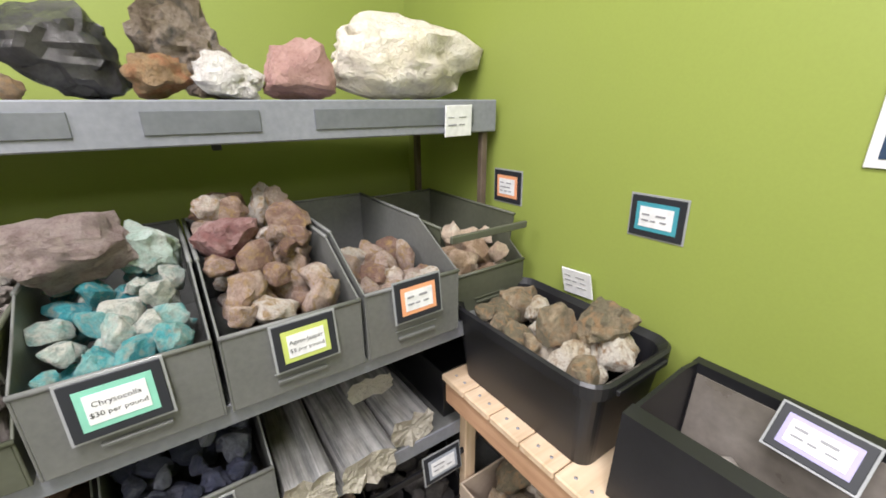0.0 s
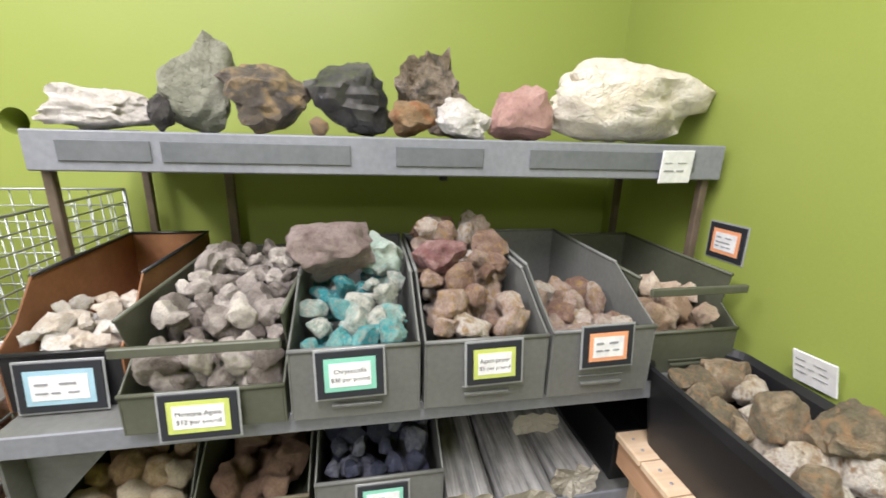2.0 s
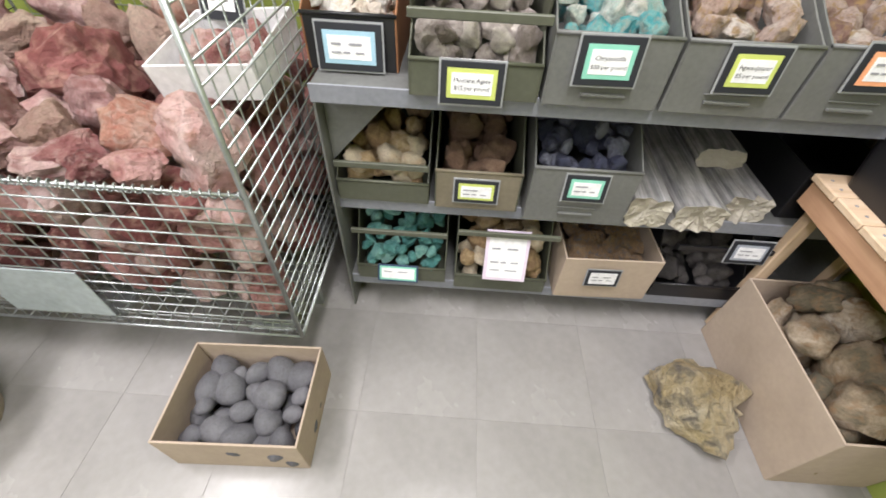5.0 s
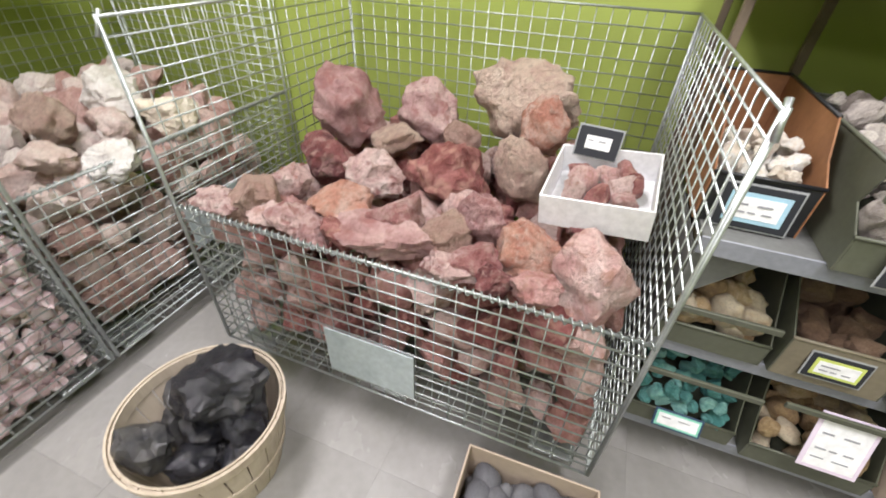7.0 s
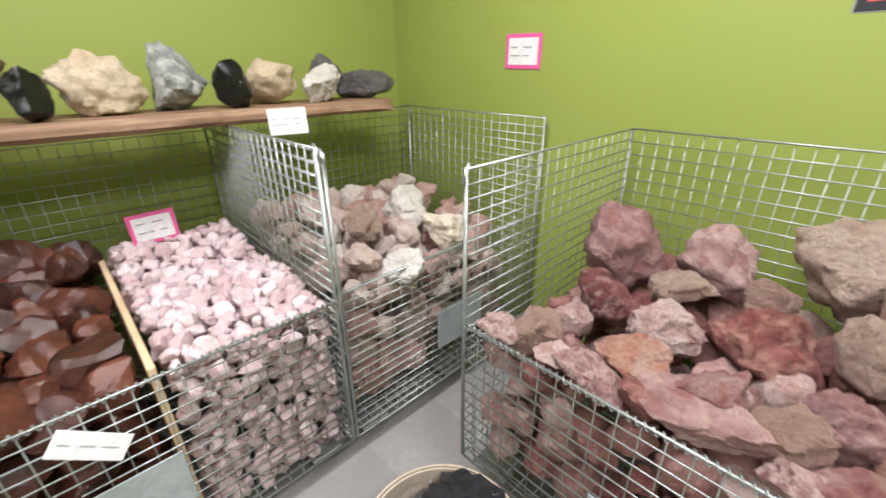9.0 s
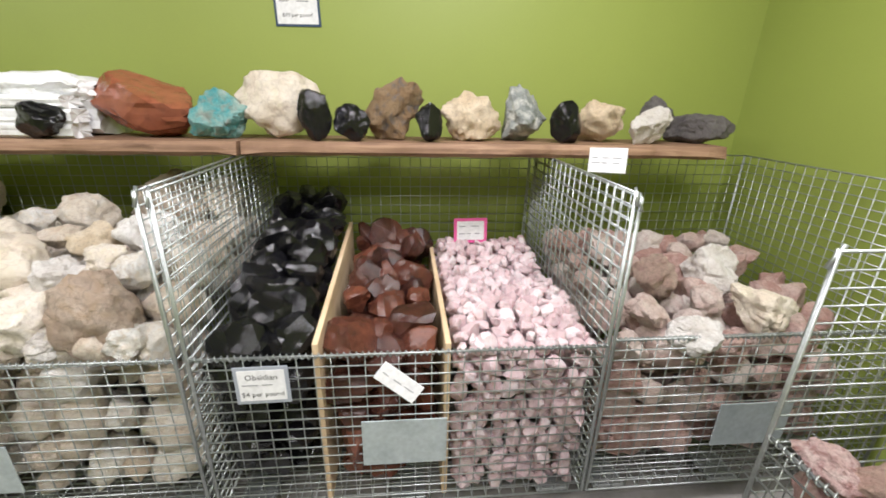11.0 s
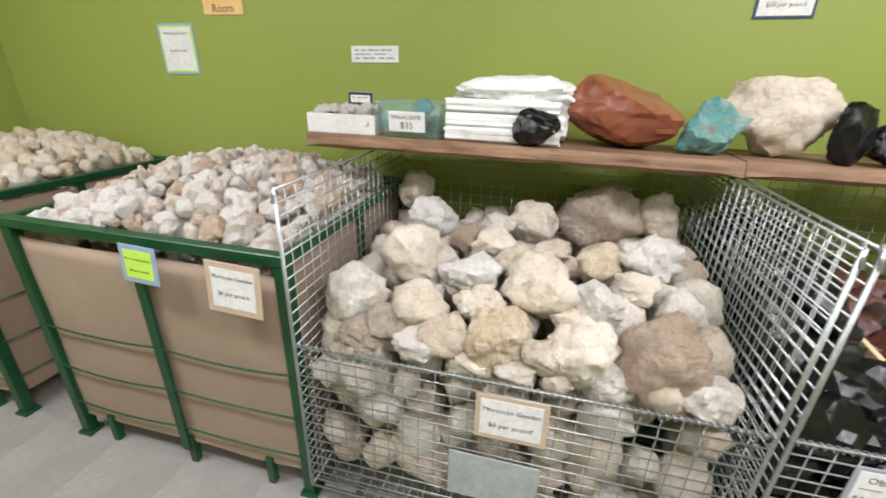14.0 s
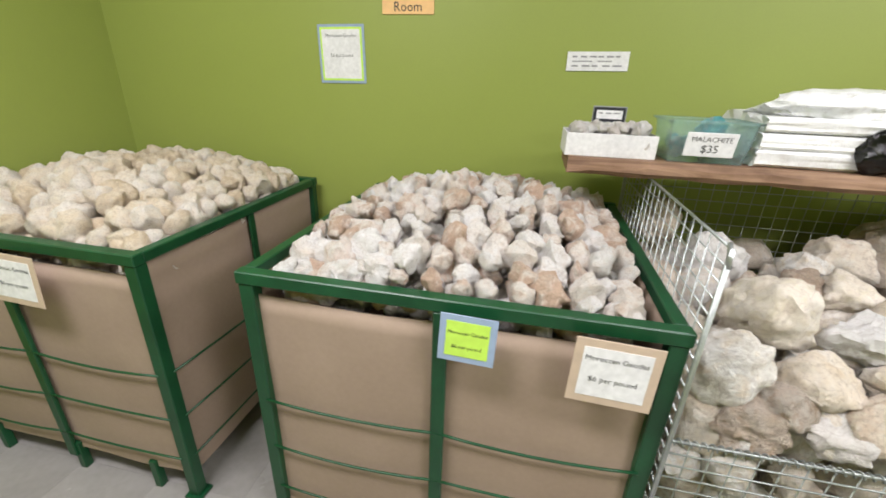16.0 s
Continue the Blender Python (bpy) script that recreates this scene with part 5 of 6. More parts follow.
pile("chrysocolla_piece", "angular", TURQUOISE, (0.29, 0.506, 1.36, 1.66), SZ, slope(0.975, 1.05, (1, 1.36, 1.6)), 0.035, "bright turquoise chrysocolla piece in the bin", GR, 2, 74, 0.4, count=10)
rock("mauve_slab", "angular", PURPLE, 0.350, 1.56, 1.025, 0.19, 0.13, 0.14, "large mauve speckled slab lying on the chrysocolla", 75, ry=12)
rock("mint_block", "angular", MINT_STONE, 0.458, 1.60, 1.02, 0.10, 0.10, 0.11, "pale mint green block on the chrysocolla", 76)
pile("agate_jasper", "angular", TAN_STONE, (0.536, 0.758, 1.36, 1.80), SZ, slope(0.975, 1.115, (1, 1.36, 1.66)), 0.043, "pinkish tan agate jasper rock in the bin", GR, 3, 77, 0.35, count=12)
rock("agate_jasper", "angular", MAUVE, 0.58, 1.55, 1.035, 0.12, 0.1, 0.09, "larger rose-mauve jasper on the heap", 78)
pile("brown_rough", "angular", TAN_STONE, (0.79, 0.993, 1.36, 1.62), SZ, slope(0.955, 1.02, (1, 1.36, 1.58)), 0.037, "brown and cream rough stone in the bin", GR, 2, 79, 0.35, count=8)
pile("beige_chip", "angular", BEIGE_CHIP, (1.03, 1.252, 1.41, 1.60), SZ, slope(0.955, 0.975, (1, 1.40, 1.6)), 0.044, "pale beige angular chip in the olive bin", GR, 2, 80, 0.35, count=8)

Z2 = 0.4825
steel_bin(-0.205, 0.045, 1.405, 1.84, Z2, 0.55, 0.70, OLIVE, "olive bin of yellowish shell stones on the lower shelf", bar=0.605, handle=False)
steel_bin(0.062, 0.290, 1.398, 1.84, Z2, 0.607, 0.71, surface("khaki_painted_steel", (0.17, 0.145, 0.10), (0.23, 0.20, 0.145), 5, 0.5), "khaki bin of brown jasper blocks on the lower shelf", OLIVE)
steel_bin(0.306, 0.572, 1.372, 1.84, Z2, 0.655, 0.745, STEEL_PAINT, "grey steel bin of dark blue sodalite")
pile("shell_stone", "lump", YELLOW_STONE, (-0.195, 0.035, 1.415, 1.70), Z2, slope(0.585, 0.66, (1, 1.41, 1.65)), 0.043, "yellowish shell-like stone in the bin", GR, 2, 81, 0.3, count=8)
pile("brown_block", "angular", BROWN_STONE, (0.074, 0.278, 1.41, 1.70), Z2, slope(0.61, 0.68, (1, 1.41, 1.62)), 0.050, "brown blocky jasper in the bin", GR, 2, 82, 0.3, count=8)
pile("sodalite_piece", "angular", SODALITE, (0.318, 0.560, 1.382, 1.72), Z2, slope(0.655, 0.73, (1, 1.38, 1.62)), 0.034, "dark blue sodalite piece in the bin", GR, 2, 83, 0.35, count=8)
for k, (x, z, w, h, ln, ya) in enumerate(((0.640, 0.0, 0.115, 0.095, 0.50, 1.625), (0.772, 0.0, 0.135, 0.085, 0.50, 1.62), (0.912, 0.0, 0.125, 0.085, 0.48, 1.66),
                                          (0.865, 0.087, 0.13, 0.06, 0.42, 1.76))):
    ob = new("selenite_log", log_mesh("selenite_log", ln, w, h, SELENITE, SELENITE_END, 90 + k))
    ob.matrix_world = pose(x, ya, Z2 + z, 0, 0, -2 + 1.2 * (k % 3))
    tagged(ob, "grey translucent selenite log with a broken end", "rock", "selenite logs")
ob = open_box("black_bin", pose(1.14, 1.66, Z2), 0.24, 0.44, 0.16, 0.005, BLACK_PLASTIC, "empty black plastic bin on the lower shelf", "bin", flare=0.02)

Z3 = 0.1505
steel_bin(-0.185, 0.105, 1.392, 1.80, Z3, 0.215, 0.40, OLIVE, "olive bin of teal chips near the floor", bar=0.375, handle=False)
steel_bin(0.135, 0.432, 1.378, 1.80, Z3, 0.215, 0.43, OLIVE, "olive bin of cream shells near the floor", bar=0.41, handle=False)
pile("teal_chip", "angular", TEAL_CHIP, (-0.175, 0.095, 1.40, 1.70), Z3, slope(0.24, 0.40, (1, 1.40, 1.6)), 0.031, "small teal mineral chip in the bin", GR, 2, 84, 0.35, count=8)
pile("cream_shell", "lump", YELLOW_STONE, (0.145, 0.42, 1.385, 1.70), Z3, slope(0.25, 0.42, (1, 1.39, 1.6)), 0.046, "cream and white rounded stone in the bin", GR, 2, 85, 0.3, count=8)
open_box("cardboard_carton", pose(0.61, 1.54, Z3, 0, 0, 2), 0.30, 0.33, 0.185, 0.006, CARD_BOX, "open cardboard carton of rusty brown fragments", "box")
rock("yellow_fragment", "knobbly", YELLOW_STONE, 0.66, 1.58, 0.295, 0.12, 0.10, 0.11, "yellowish rough stone among the rusty fragments", 187)
pile("rusty_fragment", "knobbly", OCHRE, (0.475, 0.745, 1.39, 1.68), Z3, slope(0.305, 0.345, (1, 1.39, 1.6)), 0.036, "rusty brown fragment in the carton", GR, 2, 86, 0.35, count=8)
steel_bin(0.785, 1.07, 1.40, 1.80, Z3, 0.215, 0.40, BLACK_PLASTIC, "black bin of charcoal nodules near the floor", bar=0.39, handle=False)
pile("charcoal_nodule", "lump", CHARCOAL, (0.795, 1.06, 1.41, 1.70), Z3, slope(0.25, 0.36, (1, 1.40, 1.6)), 0.041, "dark charcoal nodule in the bin", GR, 2, 87, 0.4, count=8)

# price cards on the shelving
sign(south(-0.131, 1.436, 0.884, -6), 0.14, 0.095, SIGN_BLACK, SIGN["blue"], [("#2", 0.08, 0.010), ("#3", -0.10, 0.008)], "black-framed pale blue price card on the bin")
sign(south(0.133, 1.338, 0.868, -5), 0.125, 0.085, SIGN_BLACK, SIGN["lime"], [("Montana Agate", 0.08, 0.012), ("$12 per pound", -0.10, 0.012)], "black-framed lime price card reading Montana Agate")
sign(south(0.388, 1.340, 0.926, -5, 1), 0.118, 0.09, SIGN_BLACK, SIGN["mint"], [("Chrysocolla", 0.08, 0.012), ("$30 per pound", -0.10, 0.012)], "black-framed mint price card reading Chrysocolla")
sign(south(0.657, 1.340, 0.926, -5, 1), 0.108, 0.085, SIGN_BLACK, SIGN["lime"], [("Agate-Jasper", 0.08, 0.012), ("$5 per pound", -0.10, 0.012)], "black-framed lime price card reading Agate-Jasper")
sign(south(0.892, 1.340, 0.944, -5, 1), 0.108, 0.085, SIGN_BLACK, SIGN["orange"], [("#2", 0.1, 0.010), ("#3", -0.08, 0.008)], "black-framed orange price card on the bin")
sign(south(0.172, 1.392, 0.550, -8), 0.115, 0.068, SIGN_BLACK, SIGN["lime"], [("#1", 0.08, 0.008), ("#3", -0.10, 0.007)], "small black-framed lime price card")
sign(south(0.443, 1.366, 0.604, -8), 0.105, 0.075, SIGN_BLACK, SIGN["mint"], [("#1", 0.1, 0.008), ("#3", -0.08, 0.007)], "small black-framed mint price card on the sodalite bin")
sign(south(0.595, 1.366, 0.262, -4, 2), 0.10, 0.068, SIGN_BLACK, None, [("#2", 0.1, 0.008), ("#3", -0.1, 0.007)], "black-framed white price card on the carton", border=0.14)
sign(south(0.985, 1.392, 0.392, -10), 0.115, 0.078, SIGN_BLACK, SIGN["grey"], [("#1", 0.1, 0.008), ("#3", -0.08, 0.007)], "black-framed grey and white price card")
sign(south(-0.048, 1.372, 0.208, -25), 0.13, 0.06, SIGN["navy"], SIGN["mint"], [("#2", 0.1, 0.007)], "small dark-framed card by the teal chips")
sign(south(0.285, 1.368, 0.33, -20), 0.13, 0.17, SIGN["purple"], None, [("#2", 0.15, 0.012), ("#3", -0.12, 0.010), ("#2", -0.28, 0.008)], "pink-edged white price sheet among the shells", border=0.08)
sign(south(1.165, 1.570, 1.282, 4, 1), 0.085, 0.078, PAPER, None, [("#2", 0.12, 0.005), ("#2", -0.12, 0.008)], "white paper tag taped on the shelf lip", border=0.02)

# rocks along the top shelf
T = 1.333
G = "display rocks on the top shelf"
rock("display_rock", "lump", CHALK, 1.118, 1.728, T, 0.472, 0.220, 0.219, "large chalky cream boulder on the steel shelf", 101, group=G)
rock("display_rock", "shard", PINK_SLAB, 0.807, 1.697, T, 0.166, 0.090, 0.136, "pink wedge-shaped polished stone on the shelf", 102, group=G)
rock("display_rock", "crag", GEODE_DARK, 0.599, 1.789, T, 0.205, 0.150, 0.232, "tall vuggy brown and white geode chunk", 103, group=G)
rock("display_rock", "knobbly", FIRE, 0.535, 1.693, T, 0.116, 0.080, 0.090, "small orange-red patched stone on the shelf", 104, group=G)
rock("display_rock", "knobbly", WHITE_STONE, 0.658, 1.686, T, 0.143, 0.090, 0.101, "pale crumbly stone beside the geode", 105, group=G)
rock("display_rock", "angular", DARK_STONE, 0.390, 1.761, T, 0.216, 0.170, 0.185, "large dark grey angular rock on the shelf", 106, group=G)
rock("display_rock", "lump", FIRE, 0.321, 1.695, T, 0.045, 0.050, 0.045, "tiny reddish brown stone on the shelf", 107, group=G)
rock("display_rock", "angular", TIGER, 0.196, 1.763, T, 0.209, 0.150, 0.162, "dark banded ironstone with golden streaks", 108, group=G)
rock("display_rock", "angular", PALE_GREEN, 0.035, 1.782, T, 0.170, 0.140, 0.228, "tall pale green-grey rock on the shelf", 109, group=G)
rock("display_rock", "lump", CHARCOAL, -0.022, 1.726, T, 0.053, 0.070, 0.084, "small dark grey stone on the shelf", 110, group=G)
rock("display_rock", "knobbly", WHITE_STONE, -0.154, 1.764, T, 0.238, 0.140, 0.098, "jagged white crystal cluster on the shelf", 111, group=G)


# ---- bench, tote and tray along the east wall ----
bench = thing("wooden_bench", pose(0, 0, 0), "low bench of raw pine boards along the wall", "bench")
part("front_rail", boxes([(1.012, 0.2, 0.572, 1.050, 1.415, 0.640)], 0.003), PINE_LONG, bench, "reddish pine front rail")
for k in range(13):
    y1 = 1.42 - k * 0.094
    me = boxes([(1.004, y1 - 0.091, 0.641, 1.312, y1, 0.660)], 0.003)
    part("slat", me, PINE, bench, "whitewashed end slat" if k == 0 else "")
    part("screw", rods("screw", [((1.03, y1 - 0.03, 0.6602), (1.03, y1 - 0.03, 0.6612), 0.004), ((1.03, y1 - 0.065, 0.6602), (1.03, y1 - 0.065, 0.6612), 0.004)], GREY_INK), None, bench)
for y in (1.388, 0.25):
    for x, z in ((1.062, 0.640), (1.27, 0.640)):
        part("leg", boxes([(x, y, 0, x + 0.038, y + 0.03, z)], 0.003), PINE_POST, bench)
tote = thing("plastic_tote", pose(1.152, 1.205, 0.6605), "black plastic tote of tan and green chert rocks", "tote")
def rounded(w, d, r, z, n=6):
    out = []
    for cx, cy, a0 in ((w / 2 - r, d / 2 - r, 0), (-w / 2 + r, d / 2 - r, 90), (-w / 2 + r, -d / 2 + r, 180), (w / 2 - r, -d / 2 + r, 270)):
        for k in range(n + 1):
            a = radians(a0 + 90 * k / n)
            out.append((cx + r * math.cos(a), cy + r * math.sin(a), z))
    return out
def lofted(name, rings, material):
    V, F = [], []
    n = len(rings[0])
    for r_ in rings:
        V += r_
    for i in range(len(rings) - 1):
        for j in range(n):
            k = (j + 1) % n
            F.append((i * n + j, i * n + k, (i + 1) * n + k, (i + 1) * n + j))
    F += [tuple(reversed(range(n))), tuple((len(rings) - 1) * n + j for j in range(n))]
    return mesh_of(name, V, F, material, False)
part("body", lofted("body", [rounded(0.195, 0.375, 0.03, 0), rounded(0.24, 0.41, 0.035, 0.178), rounded(0.266, 0.432, 0.045, 0.182), rounded(0.27, 0.436, 0.05, 0.208),
                             rounded(0.258, 0.424, 0.045, 0.213), rounded(0.232, 0.398, 0.04, 0.200), rounded(0.185, 0.365, 0.03, 0.006)], BLACK_PLASTIC), None, tote)
part("rim_ledge", boxes([(-0.08, -0.224, 0.186, 0.08, -0.217, 0.198)], 0.002), BLACK_PLASTIC, tote)
pile("chert_rock", "shard", OPALITE, (1.05, 1.255, 1.03, 1.38), 0.78, slope(0.85, 0.875, (0, 1.0, 1.2)), 0.038, "tan and greenish chert rock in the tote", "rocks in the tote", 2, 88, 0.35, count=10)
rock("chert_rock", "angular", OPALITE, 1.195, 1.10, 0.82, 0.12, 0.12, 0.13, "large orange-brown blocky chert in the tote", 112)
rock("chert_rock", "shard", OPALITE, 1.13, 1.17, 0.84, 0.08, 0.07, 0.10, "upright pointed chert piece in the tote", 113)
sign(west(1.297, 1.25, 0.905, 4) @ pose(0, 0, 0, 12), 0.085, 0.07, PAPER, None, [("#2", 0.25, 0.005), ("#3", 0.05, 0.005), ("#2", -0.15, 0.005)], "white paper card standing behind the tote", border=0.02)
tray = thing("plastic_tray", pose(0, 0, 0), "long black plastic tray with a dusty clear liner", "tray")
prof = [(1.045, 0.662), (1.055, 0.838), (1.085, 0.842), (1.068, 0.672), (1.275, 0.672), (1.290, 0.845), (1.314, 0.845), (1.305, 0.662)]
V = [(x, y, z) for y in (0.32, 0.962) for x, z in prof]
F = [(k, (k + 1) % 8, 8 + (k + 1) % 8, 8 + k) for k in range(8)]
F += [(0, 1, 2, 3), (0, 3, 4, 7), (4, 5, 6, 7), (11, 10, 9, 8), (15, 12, 11, 8), (15, 14, 13, 12)]
bb = bmesh.new()
bb.from_mesh(mesh_of("tmp", V, F))
bmesh.ops.recalc_face_normals(bb, faces=bb.faces[:])
part("body", bb, BLACK_PLASTIC, tray)
for y in (0.322, 0.952):
    V = [(1.066, y, 0.672), (1.29, y, 0.672), (1.30, y, 0.844), (1.24, y, 0.852), (1.07, y, 0.838)]
    V += [(a, y + 0.008, c) for a, _, c in V]
    bb = bmesh.new()
    bb.from_mesh(mesh_of("tmp", V, [(0, 1, 2, 3, 4), (9, 8, 7, 6, 5), (0, 5, 6, 1), (1, 6, 7, 2), (2, 7, 8, 3), (3, 8, 9, 4), (4, 9, 5, 0)]))
    bmesh.ops.recalc_face_normals(bb, faces=bb.faces[:])
    part("end_wall", bb, BLACK_PLASTIC, tray)
prof = [(1.0715, 0.6735), (1.2735, 0.6735), (1.2855, 0.826), (1.2835, 0.826), (1.2715, 0.6765), (1.0715, 0.6765)]
V = [(x, y, z) for y in (0.335, 0.948) for x, z in prof]
bb = bmesh.new()
bb.from_mesh(mesh_of("tmp", V, [(k, (k + 1) % 6, 6 + (k + 1) % 6, 6 + k) for k in range(6)] + [(0, 1, 4, 5), (1, 2, 3, 4), (11, 10, 7, 6), (10, 9, 8, 7)]))
bmesh.ops.recalc_face_normals(bb, faces=bb.faces[:])
part("liner", bb, TAUPE, tray, "dusty clear plastic liner")
pile("tumbled_stone", "lump", GREY_TAN, (1.08, 1.26, 0.36, 0.93), 0.677, lambda x, y: 0.69, 0.026, "dusty tan stone in the black tray", "stones in the tray", 1, 89, 0.3, gap=2.6, count=5)
sign(pose(1.25, 0.755, 0.825, 0, 0, -90) @ pose(0, 0, 0, 50) @ pose(0, 0, 0, 0, 0, -3), 0.115, 0.075, SIGN_BLACK, SIGN["lilac"], [("#2", 0.1, 0.010), ("#3", -0.08, 0.008)], "black-framed lilac price card clipped to the tray")

# cards on the east wall
sign(west(1.319, 1.535, 1.098, 1), 0.108, 0.09, SIGN_BLACK, SIGN["orange"], [("#2", 0.12, 0.007), ("#1", -0.02, 0.007), ("#3", -0.14, 0.006)], "black-framed orange card on the green wall", group="wall signs")
sign(west(1.319, 1.095, 1.10, 1), 0.112, 0.085, SIGN_BLACK, SIGN["teal"], [("#2", 0.06, 0.008), ("#3", -0.08, 0.007)], "black-framed teal card on the green wall", group="wall signs")
sign(west(1.319, 0.745, 1.30), 0.15, 0.13, PAPER, SIGN["navy"], [("#2", 0.06, 0.010)], "white and navy card on the green wall", group="wall signs")
# cards on the north wall
sign(south(-2.035, 2.099, 1.443, 0, -1), 0.195, 0.145, SIGN["pink"], None, [("#2", 0.12, 0.012), ("#2", -0.12, 0.010)], "pink-bordered white card on the green wall", border=0.12, group="wall signs")
sign(south(-0.85, 2.099, 1.585), 0.205, 0.145, SIGN_BLACK, SIGN["red"], [("#3", 0.0, 0.012)], "black and red framed card on the green wall", group="wall signs")
# cards on the west wall
sign(east(-2.969, -0.16, 1.778, 0, 1), 0.20, 0.145, SIGN["navy"], None, [("#2", 0.2, 0.010), ("$10 per pound", -0.18, 0.022)], "dark-framed white price card on the green wall", border=0.07, group="wall signs")
sign(east(-2.969, -2.92, 1.558, 0, 1), 0.225, 0.245, SIGN["sleeve"], SIGN["neon"], [("Moroccan Geodes", 0.31, 0.020), ("$6 per pound", -0.02, 0.020)], "white and lime sheet reading Moroccan Geodes on the wall", border=0.05, inner=0.04, group="wall signs")
sign(east(-2.969, -2.605, 1.815), 0.23, 0.19, SIGN["peach"], None, [("Room", -0.36, 0.052)], "orange paper sheet reading Room on the wall", border=0.0, paper=SIGN["peach"], group="wall signs")
sign(east(-2.969, -1.80, 1.555, 0, 1), 0.24, 0.072, PAPER, None, [("#6", 0.24, 0.014), ("#2", 0.0, 0.010), ("#5", -0.24, 0.014)], "handwritten white paper strip on the wall", border=0.0, group="wall signs")
# cards on the baskets and crates
sign(east(-1.842, -0.105, 0.62, -2, 1), 0.155, 0.125, SIGN["grey"], None, [("Obsidian", 0.22, 0.026), ("#2", 0.02, 0.006), ("$4 per pound", -0.24, 0.022)], "grey-framed white Obsidian price card wired to the basket", border=0.09)
sign(east(-1.842, -0.96, 0.60, -2, 1), 0.20, 0.15, SIGN["tan"], None, [("Moroccan Geodes", 0.18, 0.022), ("$6 per pound", -0.16, 0.022)], "tan-framed white Moroccan Geodes card wired to the basket", border=0.10)
sign(east(-1.835, 0.29, 0.615, -12, -38), 0.145, 0.062, PAPER, None, [("#3", 0.0, 0.006)], "crooked white paper tag on the wire basket", border=0.02)
sign(east(-2.37, 1.10, 1.20, -8, -2) @ pose(0, 0, 0, 0, -35, 0), 0.14, 0.095, PAPER, None, [("#3", 0.1, 0.006), ("#3", -0.1, 0.006)], "white paper tag clipped on the basket side", border=0.02)
sign(east(-2.74, 0.635, 0.80, -4, 1), 0.165, 0.125, SIGN["pink"], None, [("#2", 0.18, 0.010), ("#3", -0.12, 0.010)], "pink-bordered white card behind the rose quartz", border=0.12)
sign(east(-1.838, -1.79, 0.875, -3, -2), 0.185, 0.165, SIGN["tan"], None, [("Moroccan Geodes", 0.22, 0.019), ("$6 per pound", -0.10, 0.019)], "white Moroccan Geodes sheet in a plastic sleeve on the crate", border=0.12)
sign(east(-1.838, -2.12, 0.908, -3, -2), 0.135, 0.125, SIGN["sleeve"], None, [("Moroccan Geodes", 0.14, 0.013), ("$6 per pound", -0.16, 0.013)], "lime Moroccan Geodes card in a blue sleeve on the crate", border=0.13, paper=SIGN["neon"])
sign(east(-1.845, -3.50, 0.87, -3, -2), 0.19, 0.165, SIGN["tan"], None, [("Moroccan Geodes", 0.22, 0.019), ("$6 per pound", -0.10, 0.019)], "white Moroccan Geodes sheet on the second crate", border=0.12)

# white carton with a card on the jasper
open_box("white_carton", pose(-0.43, 1.50, 0.79, 8, -6, -4), 0.25, 0.25, 0.085, 0.005, WHITE_CARD, "white open carton of jasper pieces on the rock pile", "box")
pile("jasper_piece", "angular", JASPER, (-0.53, -0.33, 1.40, 1.60), 0.795, lambda x, y: 0.85, 0.04, "dark red jasper piece in the white carton", "jasper in the carton", 1, 91, 0.3, count=6)
sign(south(-0.47, 1.595, 0.905, -12, -2), 0.105, 0.075, SIGN_BLACK, None, [("#2", 0.06, 0.007)], "small black card with a red-edged white label", border=0.28)

# ---- things on the floor ----
bk = thing("bushel_basket", pose(-1.275, 0.845, 0), "round wooden bushel basket of black glassy rocks", "basket")
n = 22
for k in range(n):
    a0, a1 = 2 * math.pi * k / n, 2 * math.pi * (k + 0.93) / n
    V = []
    for r0 in (0.0, -0.004):
        for z, rr in ((0.002, 0.148), (0.10, 0.172), (0.20, 0.192), (0.292, 0.207)):
            for a in (a0, (a0 + a1) / 2, a1):
                V.append(((rr + r0) * math.cos(a), (rr + r0) * math.sin(a), z))
    F = []
    for i in range(3):
        for j in range(2):
            p_ = i * 3 + j
            F += [(p_, p_ + 1, p_ + 4, p_ + 3), (12 + p_, 15 + p_, 16 + p_, 13 + p_)]
        F += [(i * 3, i * 3 + 3, 15 + i * 3, 12 + i * 3), (i * 3 + 2, 14 + i * 3, 17 + i * 3, i * 3 + 5)]
    F += [(9, 10, 22, 21), (10, 11, 23, 22)]
    part("splint", mesh_of("splint", V, F, BASKET_WOOD), None, bk)
def hoop(r0, r1, z0, z1, t):
    V, F, q = [], [], 48
    for k in range(q):
        a = 2 * math.pi * k / q
        for rr, z in ((r0, z0), (r0 + t, z0), (r1 + t, z1), (r1, z1)):
            V.append((rr * math.cos(a), rr * math.sin(a), z))
    for k in range(q):
        for j in range(4):
            a, b2 = k * 4 + j, k * 4 + (j + 1) % 4
            c, d2 = ((k + 1) % q) * 4 + (j + 1) % 4, ((k + 1) % q) * 4 + j
            F.append((a, b2, c, d2))
    return mesh_of("hoop", V, F, BASKET_WOOD, False)
part("hoop", hoop(0.205, 0.209, 0.262, 0.298, 0.006), None, bk)
part("hoop", hoop(0.200, 0.203, 0.262, 0.298, -0.005), None, bk)
part("hoop", hoop(0.1765, 0.180, 0.115, 0.138, 0.004), None, bk)
part("bottom", rods("bottom", [((0, 0, 0.001), (0, 0, 0.012), 0.147)], BASKET_WOOD, 28), None, bk)
def in_basket(x, y, z):
    return (x + 1.275) ** 2 + (y - 0.845) ** 2 < (0.10 + 0.2 * z) ** 2
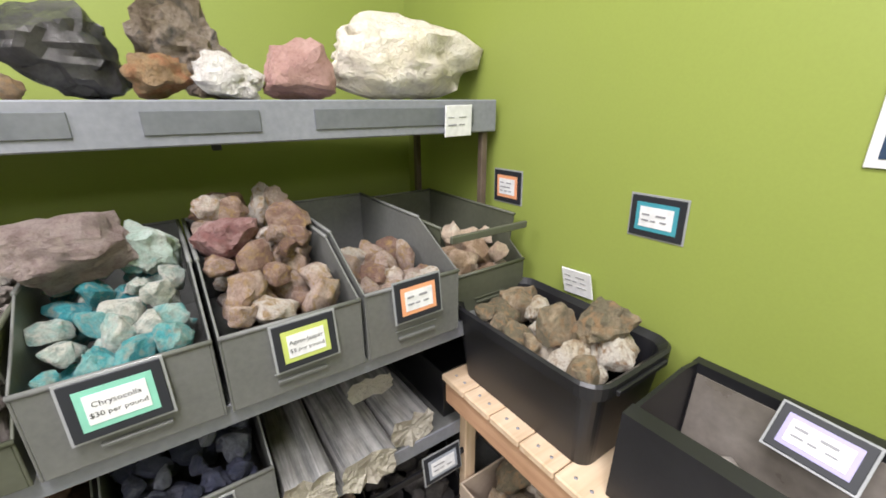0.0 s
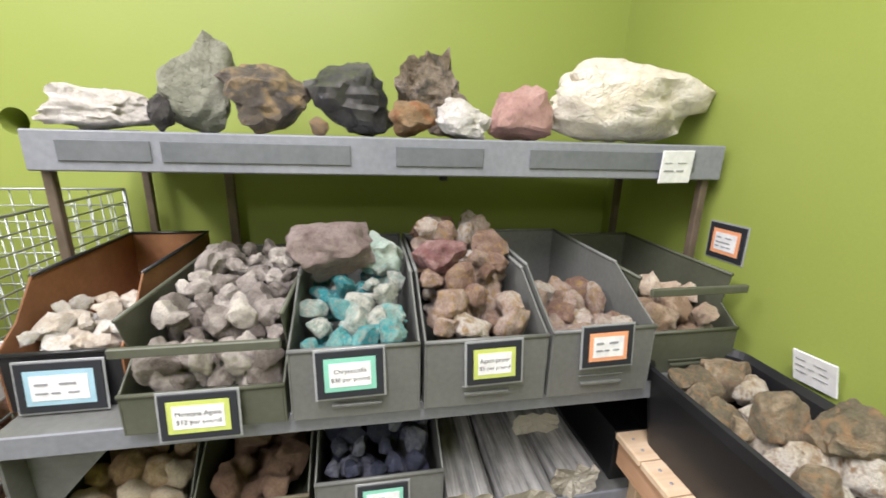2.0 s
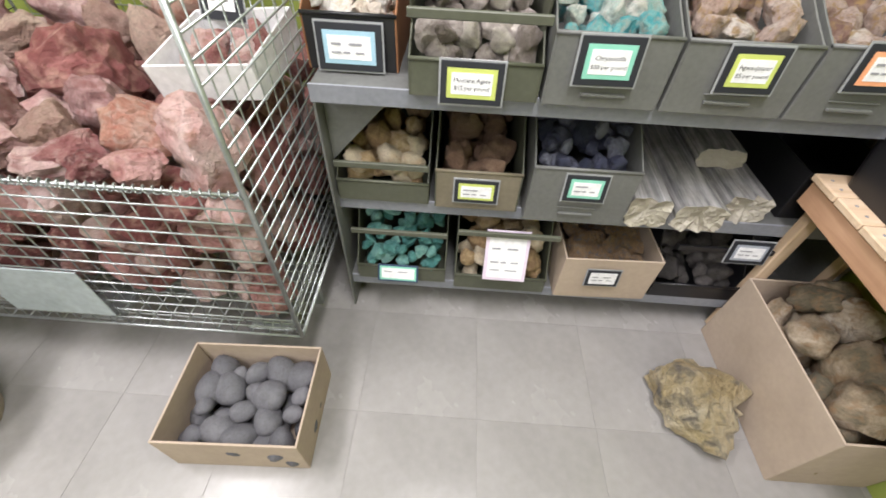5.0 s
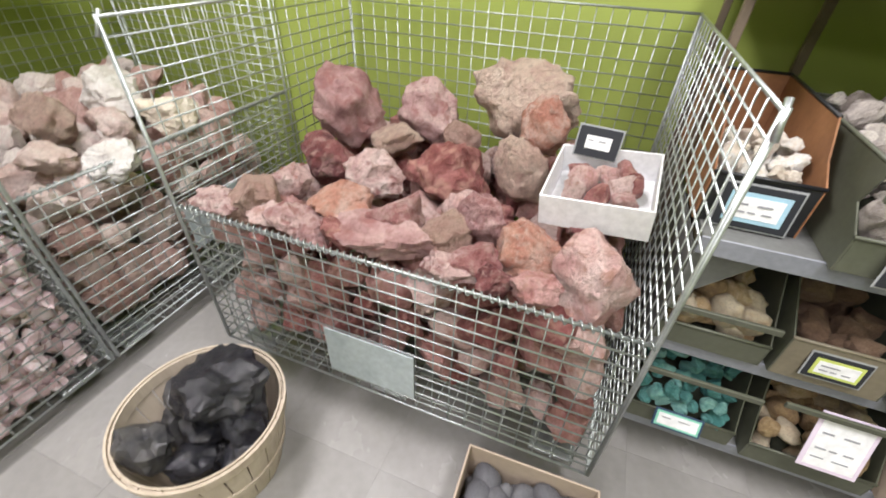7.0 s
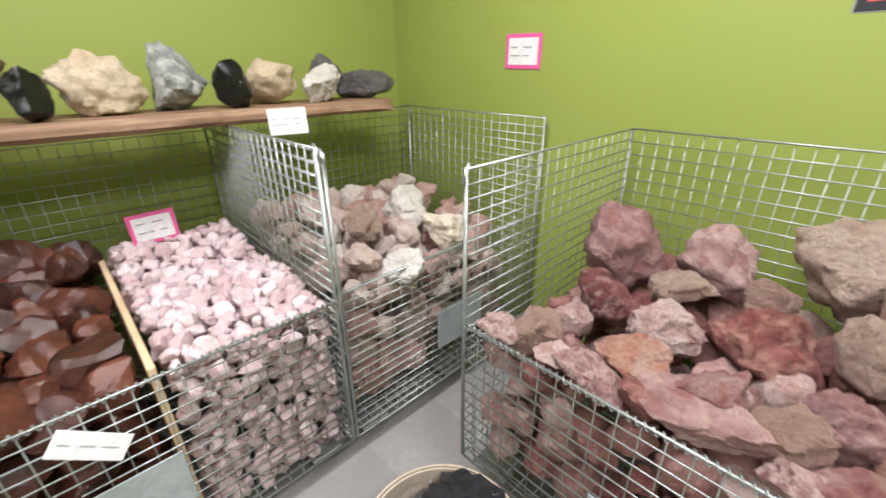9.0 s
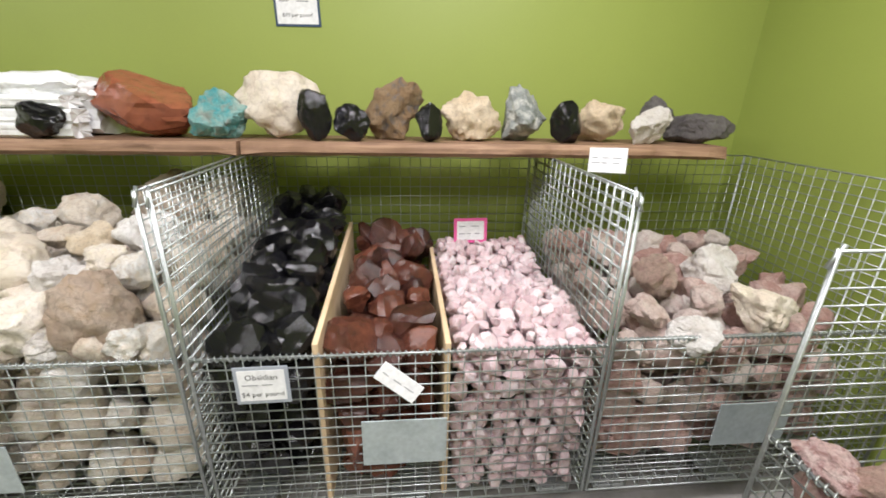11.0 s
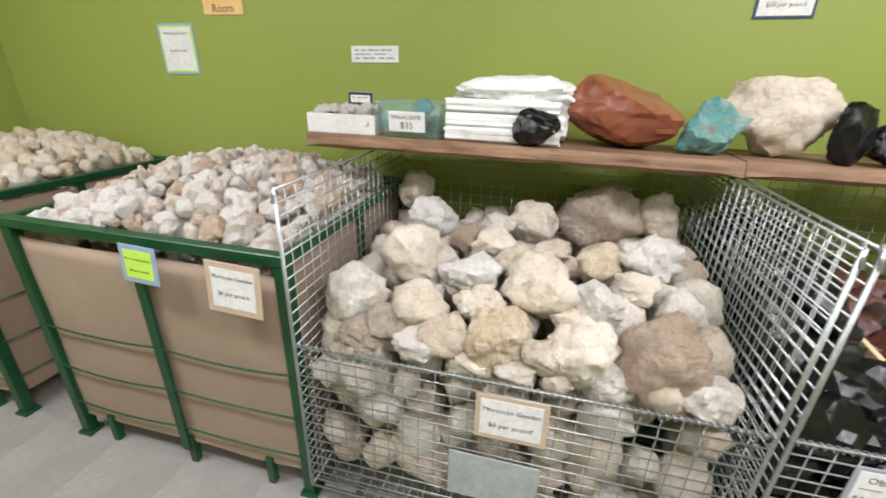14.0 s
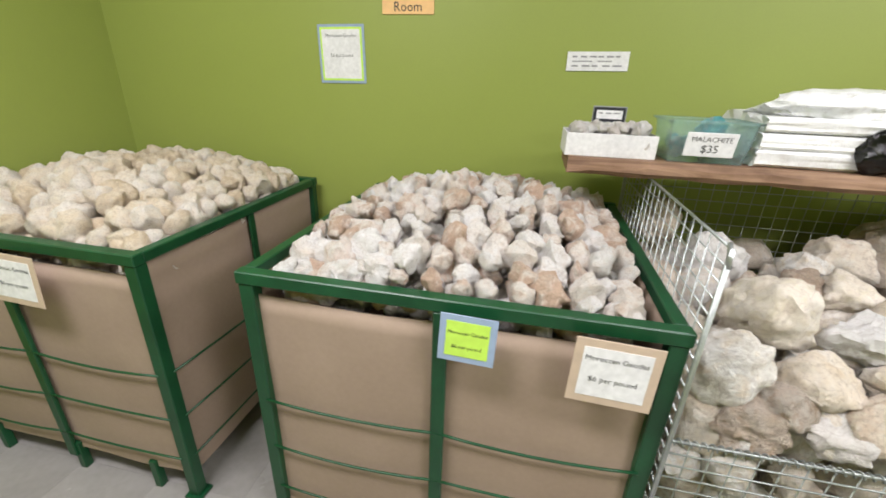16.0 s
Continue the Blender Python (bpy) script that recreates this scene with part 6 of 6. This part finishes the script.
pile("black_glass_rock", "angular", DARK_STONE, (-1.47, -1.08, 0.65, 1.04), 0.02, lambda x, y: 0.325, 0.078, "dark glassy rock in the bushel basket", "rocks in the bushel basket", 3, 92, 0.3, keep=in_basket, count=8)
rock("black_glass_rock", "angular", DARK_STONE, -1.26, 0.90, 0.265, 0.29, 0.22, 0.17, "large black glassy rock on top of the basket", 114)

open_box("cardboard_box", pose(-0.41, 0.965, 0, 0, 0, 2), 0.36, 0.275, 0.172, 0.006, CARD_BOX, "open cardboard box of grey river pebbles", "box")
pr = random.Random(4)
pm = stock("pebble", PEBBLE, 8)
def pebble(x, y, z, a, b2, c, rz):
    ob = new("river_pebble", pm[pr.randrange(8)])
    ob.matrix_world = Matrix.LocRotScale((x, y, z), Euler((pr.uniform(-0.3, 0.3), pr.uniform(-0.3, 0.3), rz)), (a, b2, c))
    tagged(ob, "smooth grey rounded river pebble", "pebble", "river pebbles")
for i in range(6):
    for j in range(4):
        pebble(-0.555 + i * 0.058 + pr.uniform(-0.008, 0.008), 0.872 + j * 0.061 + pr.uniform(-0.008, 0.008), 0.040, 0.040, 0.034, 0.032, pr.uniform(0, 6))
for i in range(5):
    for j in range(4):
        s = pr.uniform(0.6, 1.45)
        pebble(-0.535 + i * 0.062 + pr.uniform(-0.012, 0.012), 0.875 + j * 0.058 + pr.uniform(-0.012, 0.012), 0.098 + pr.uniform(-0.01, 0.012), 0.044 * s, 0.034 * s, 0.030 * s, pr.uniform(0, 6))
rock("floor_rock", "knobbly", GOLDEN, 0.897, 1.07, 0.0, 0.27, 0.30, 0.17, "golden crystalline barite rock on the floor", 115, rz=30)
open_box("large_carton", pose(1.172, 1.135, 0, 0, 0, 0), 0.275, 0.485, 0.30, 0.006, CARD_BOX, "large open carton of tan boulders under the bench", "box")
pile("boxed_boulder", "lump", OPALITE, (1.05, 1.295, 0.91, 1.36), 0.01, lambda x, y: 0.35, 0.08, "tan and grey boulder in the carton", "boulders in the carton", 3, 93, 0.2, count=6)
for k in range(16):
    a = random.Random(k)
    rock("stone_chip", "angular", WHITE_STONE, -1.42 + a.uniform(-0.12, 0.14), 0.44 + a.uniform(-0.12, 0.16), 0.0, a.uniform(0.008, 0.03), a.uniform(0.008, 0.025), 0.006, "small white stone chip scattered on the floor", 120 + k, level=2, group="floor chips")

# ---- floor tiles ----
floor_ob = bpy.data.objects["floor"]
TS = 0.357
tb = boxes([(-TS / 2 + 0.0004, -TS / 2 + 0.0004, -0.0011, TS / 2 - 0.0004, TS / 2 - 0.0004, 0.0)], 0.0003)
tile_me = bpy.data.meshes.new("tile")
tb.to_mesh(tile_me)
tb.free()
tile_me.materials.append(FLOOR)
nx, ny = math.ceil((EX - WX) / TS), math.ceil((NY - SY) / TS)
for i in range(nx):
    for j in range(ny):
        ob = new("tile", tile_me)
        ob.parent = floor_ob
        ob.matrix_world = Matrix.Translation((EX - 0.02 - TS * (i + 0.5), NY - 0.03 - TS * (j + 0.5), 0))
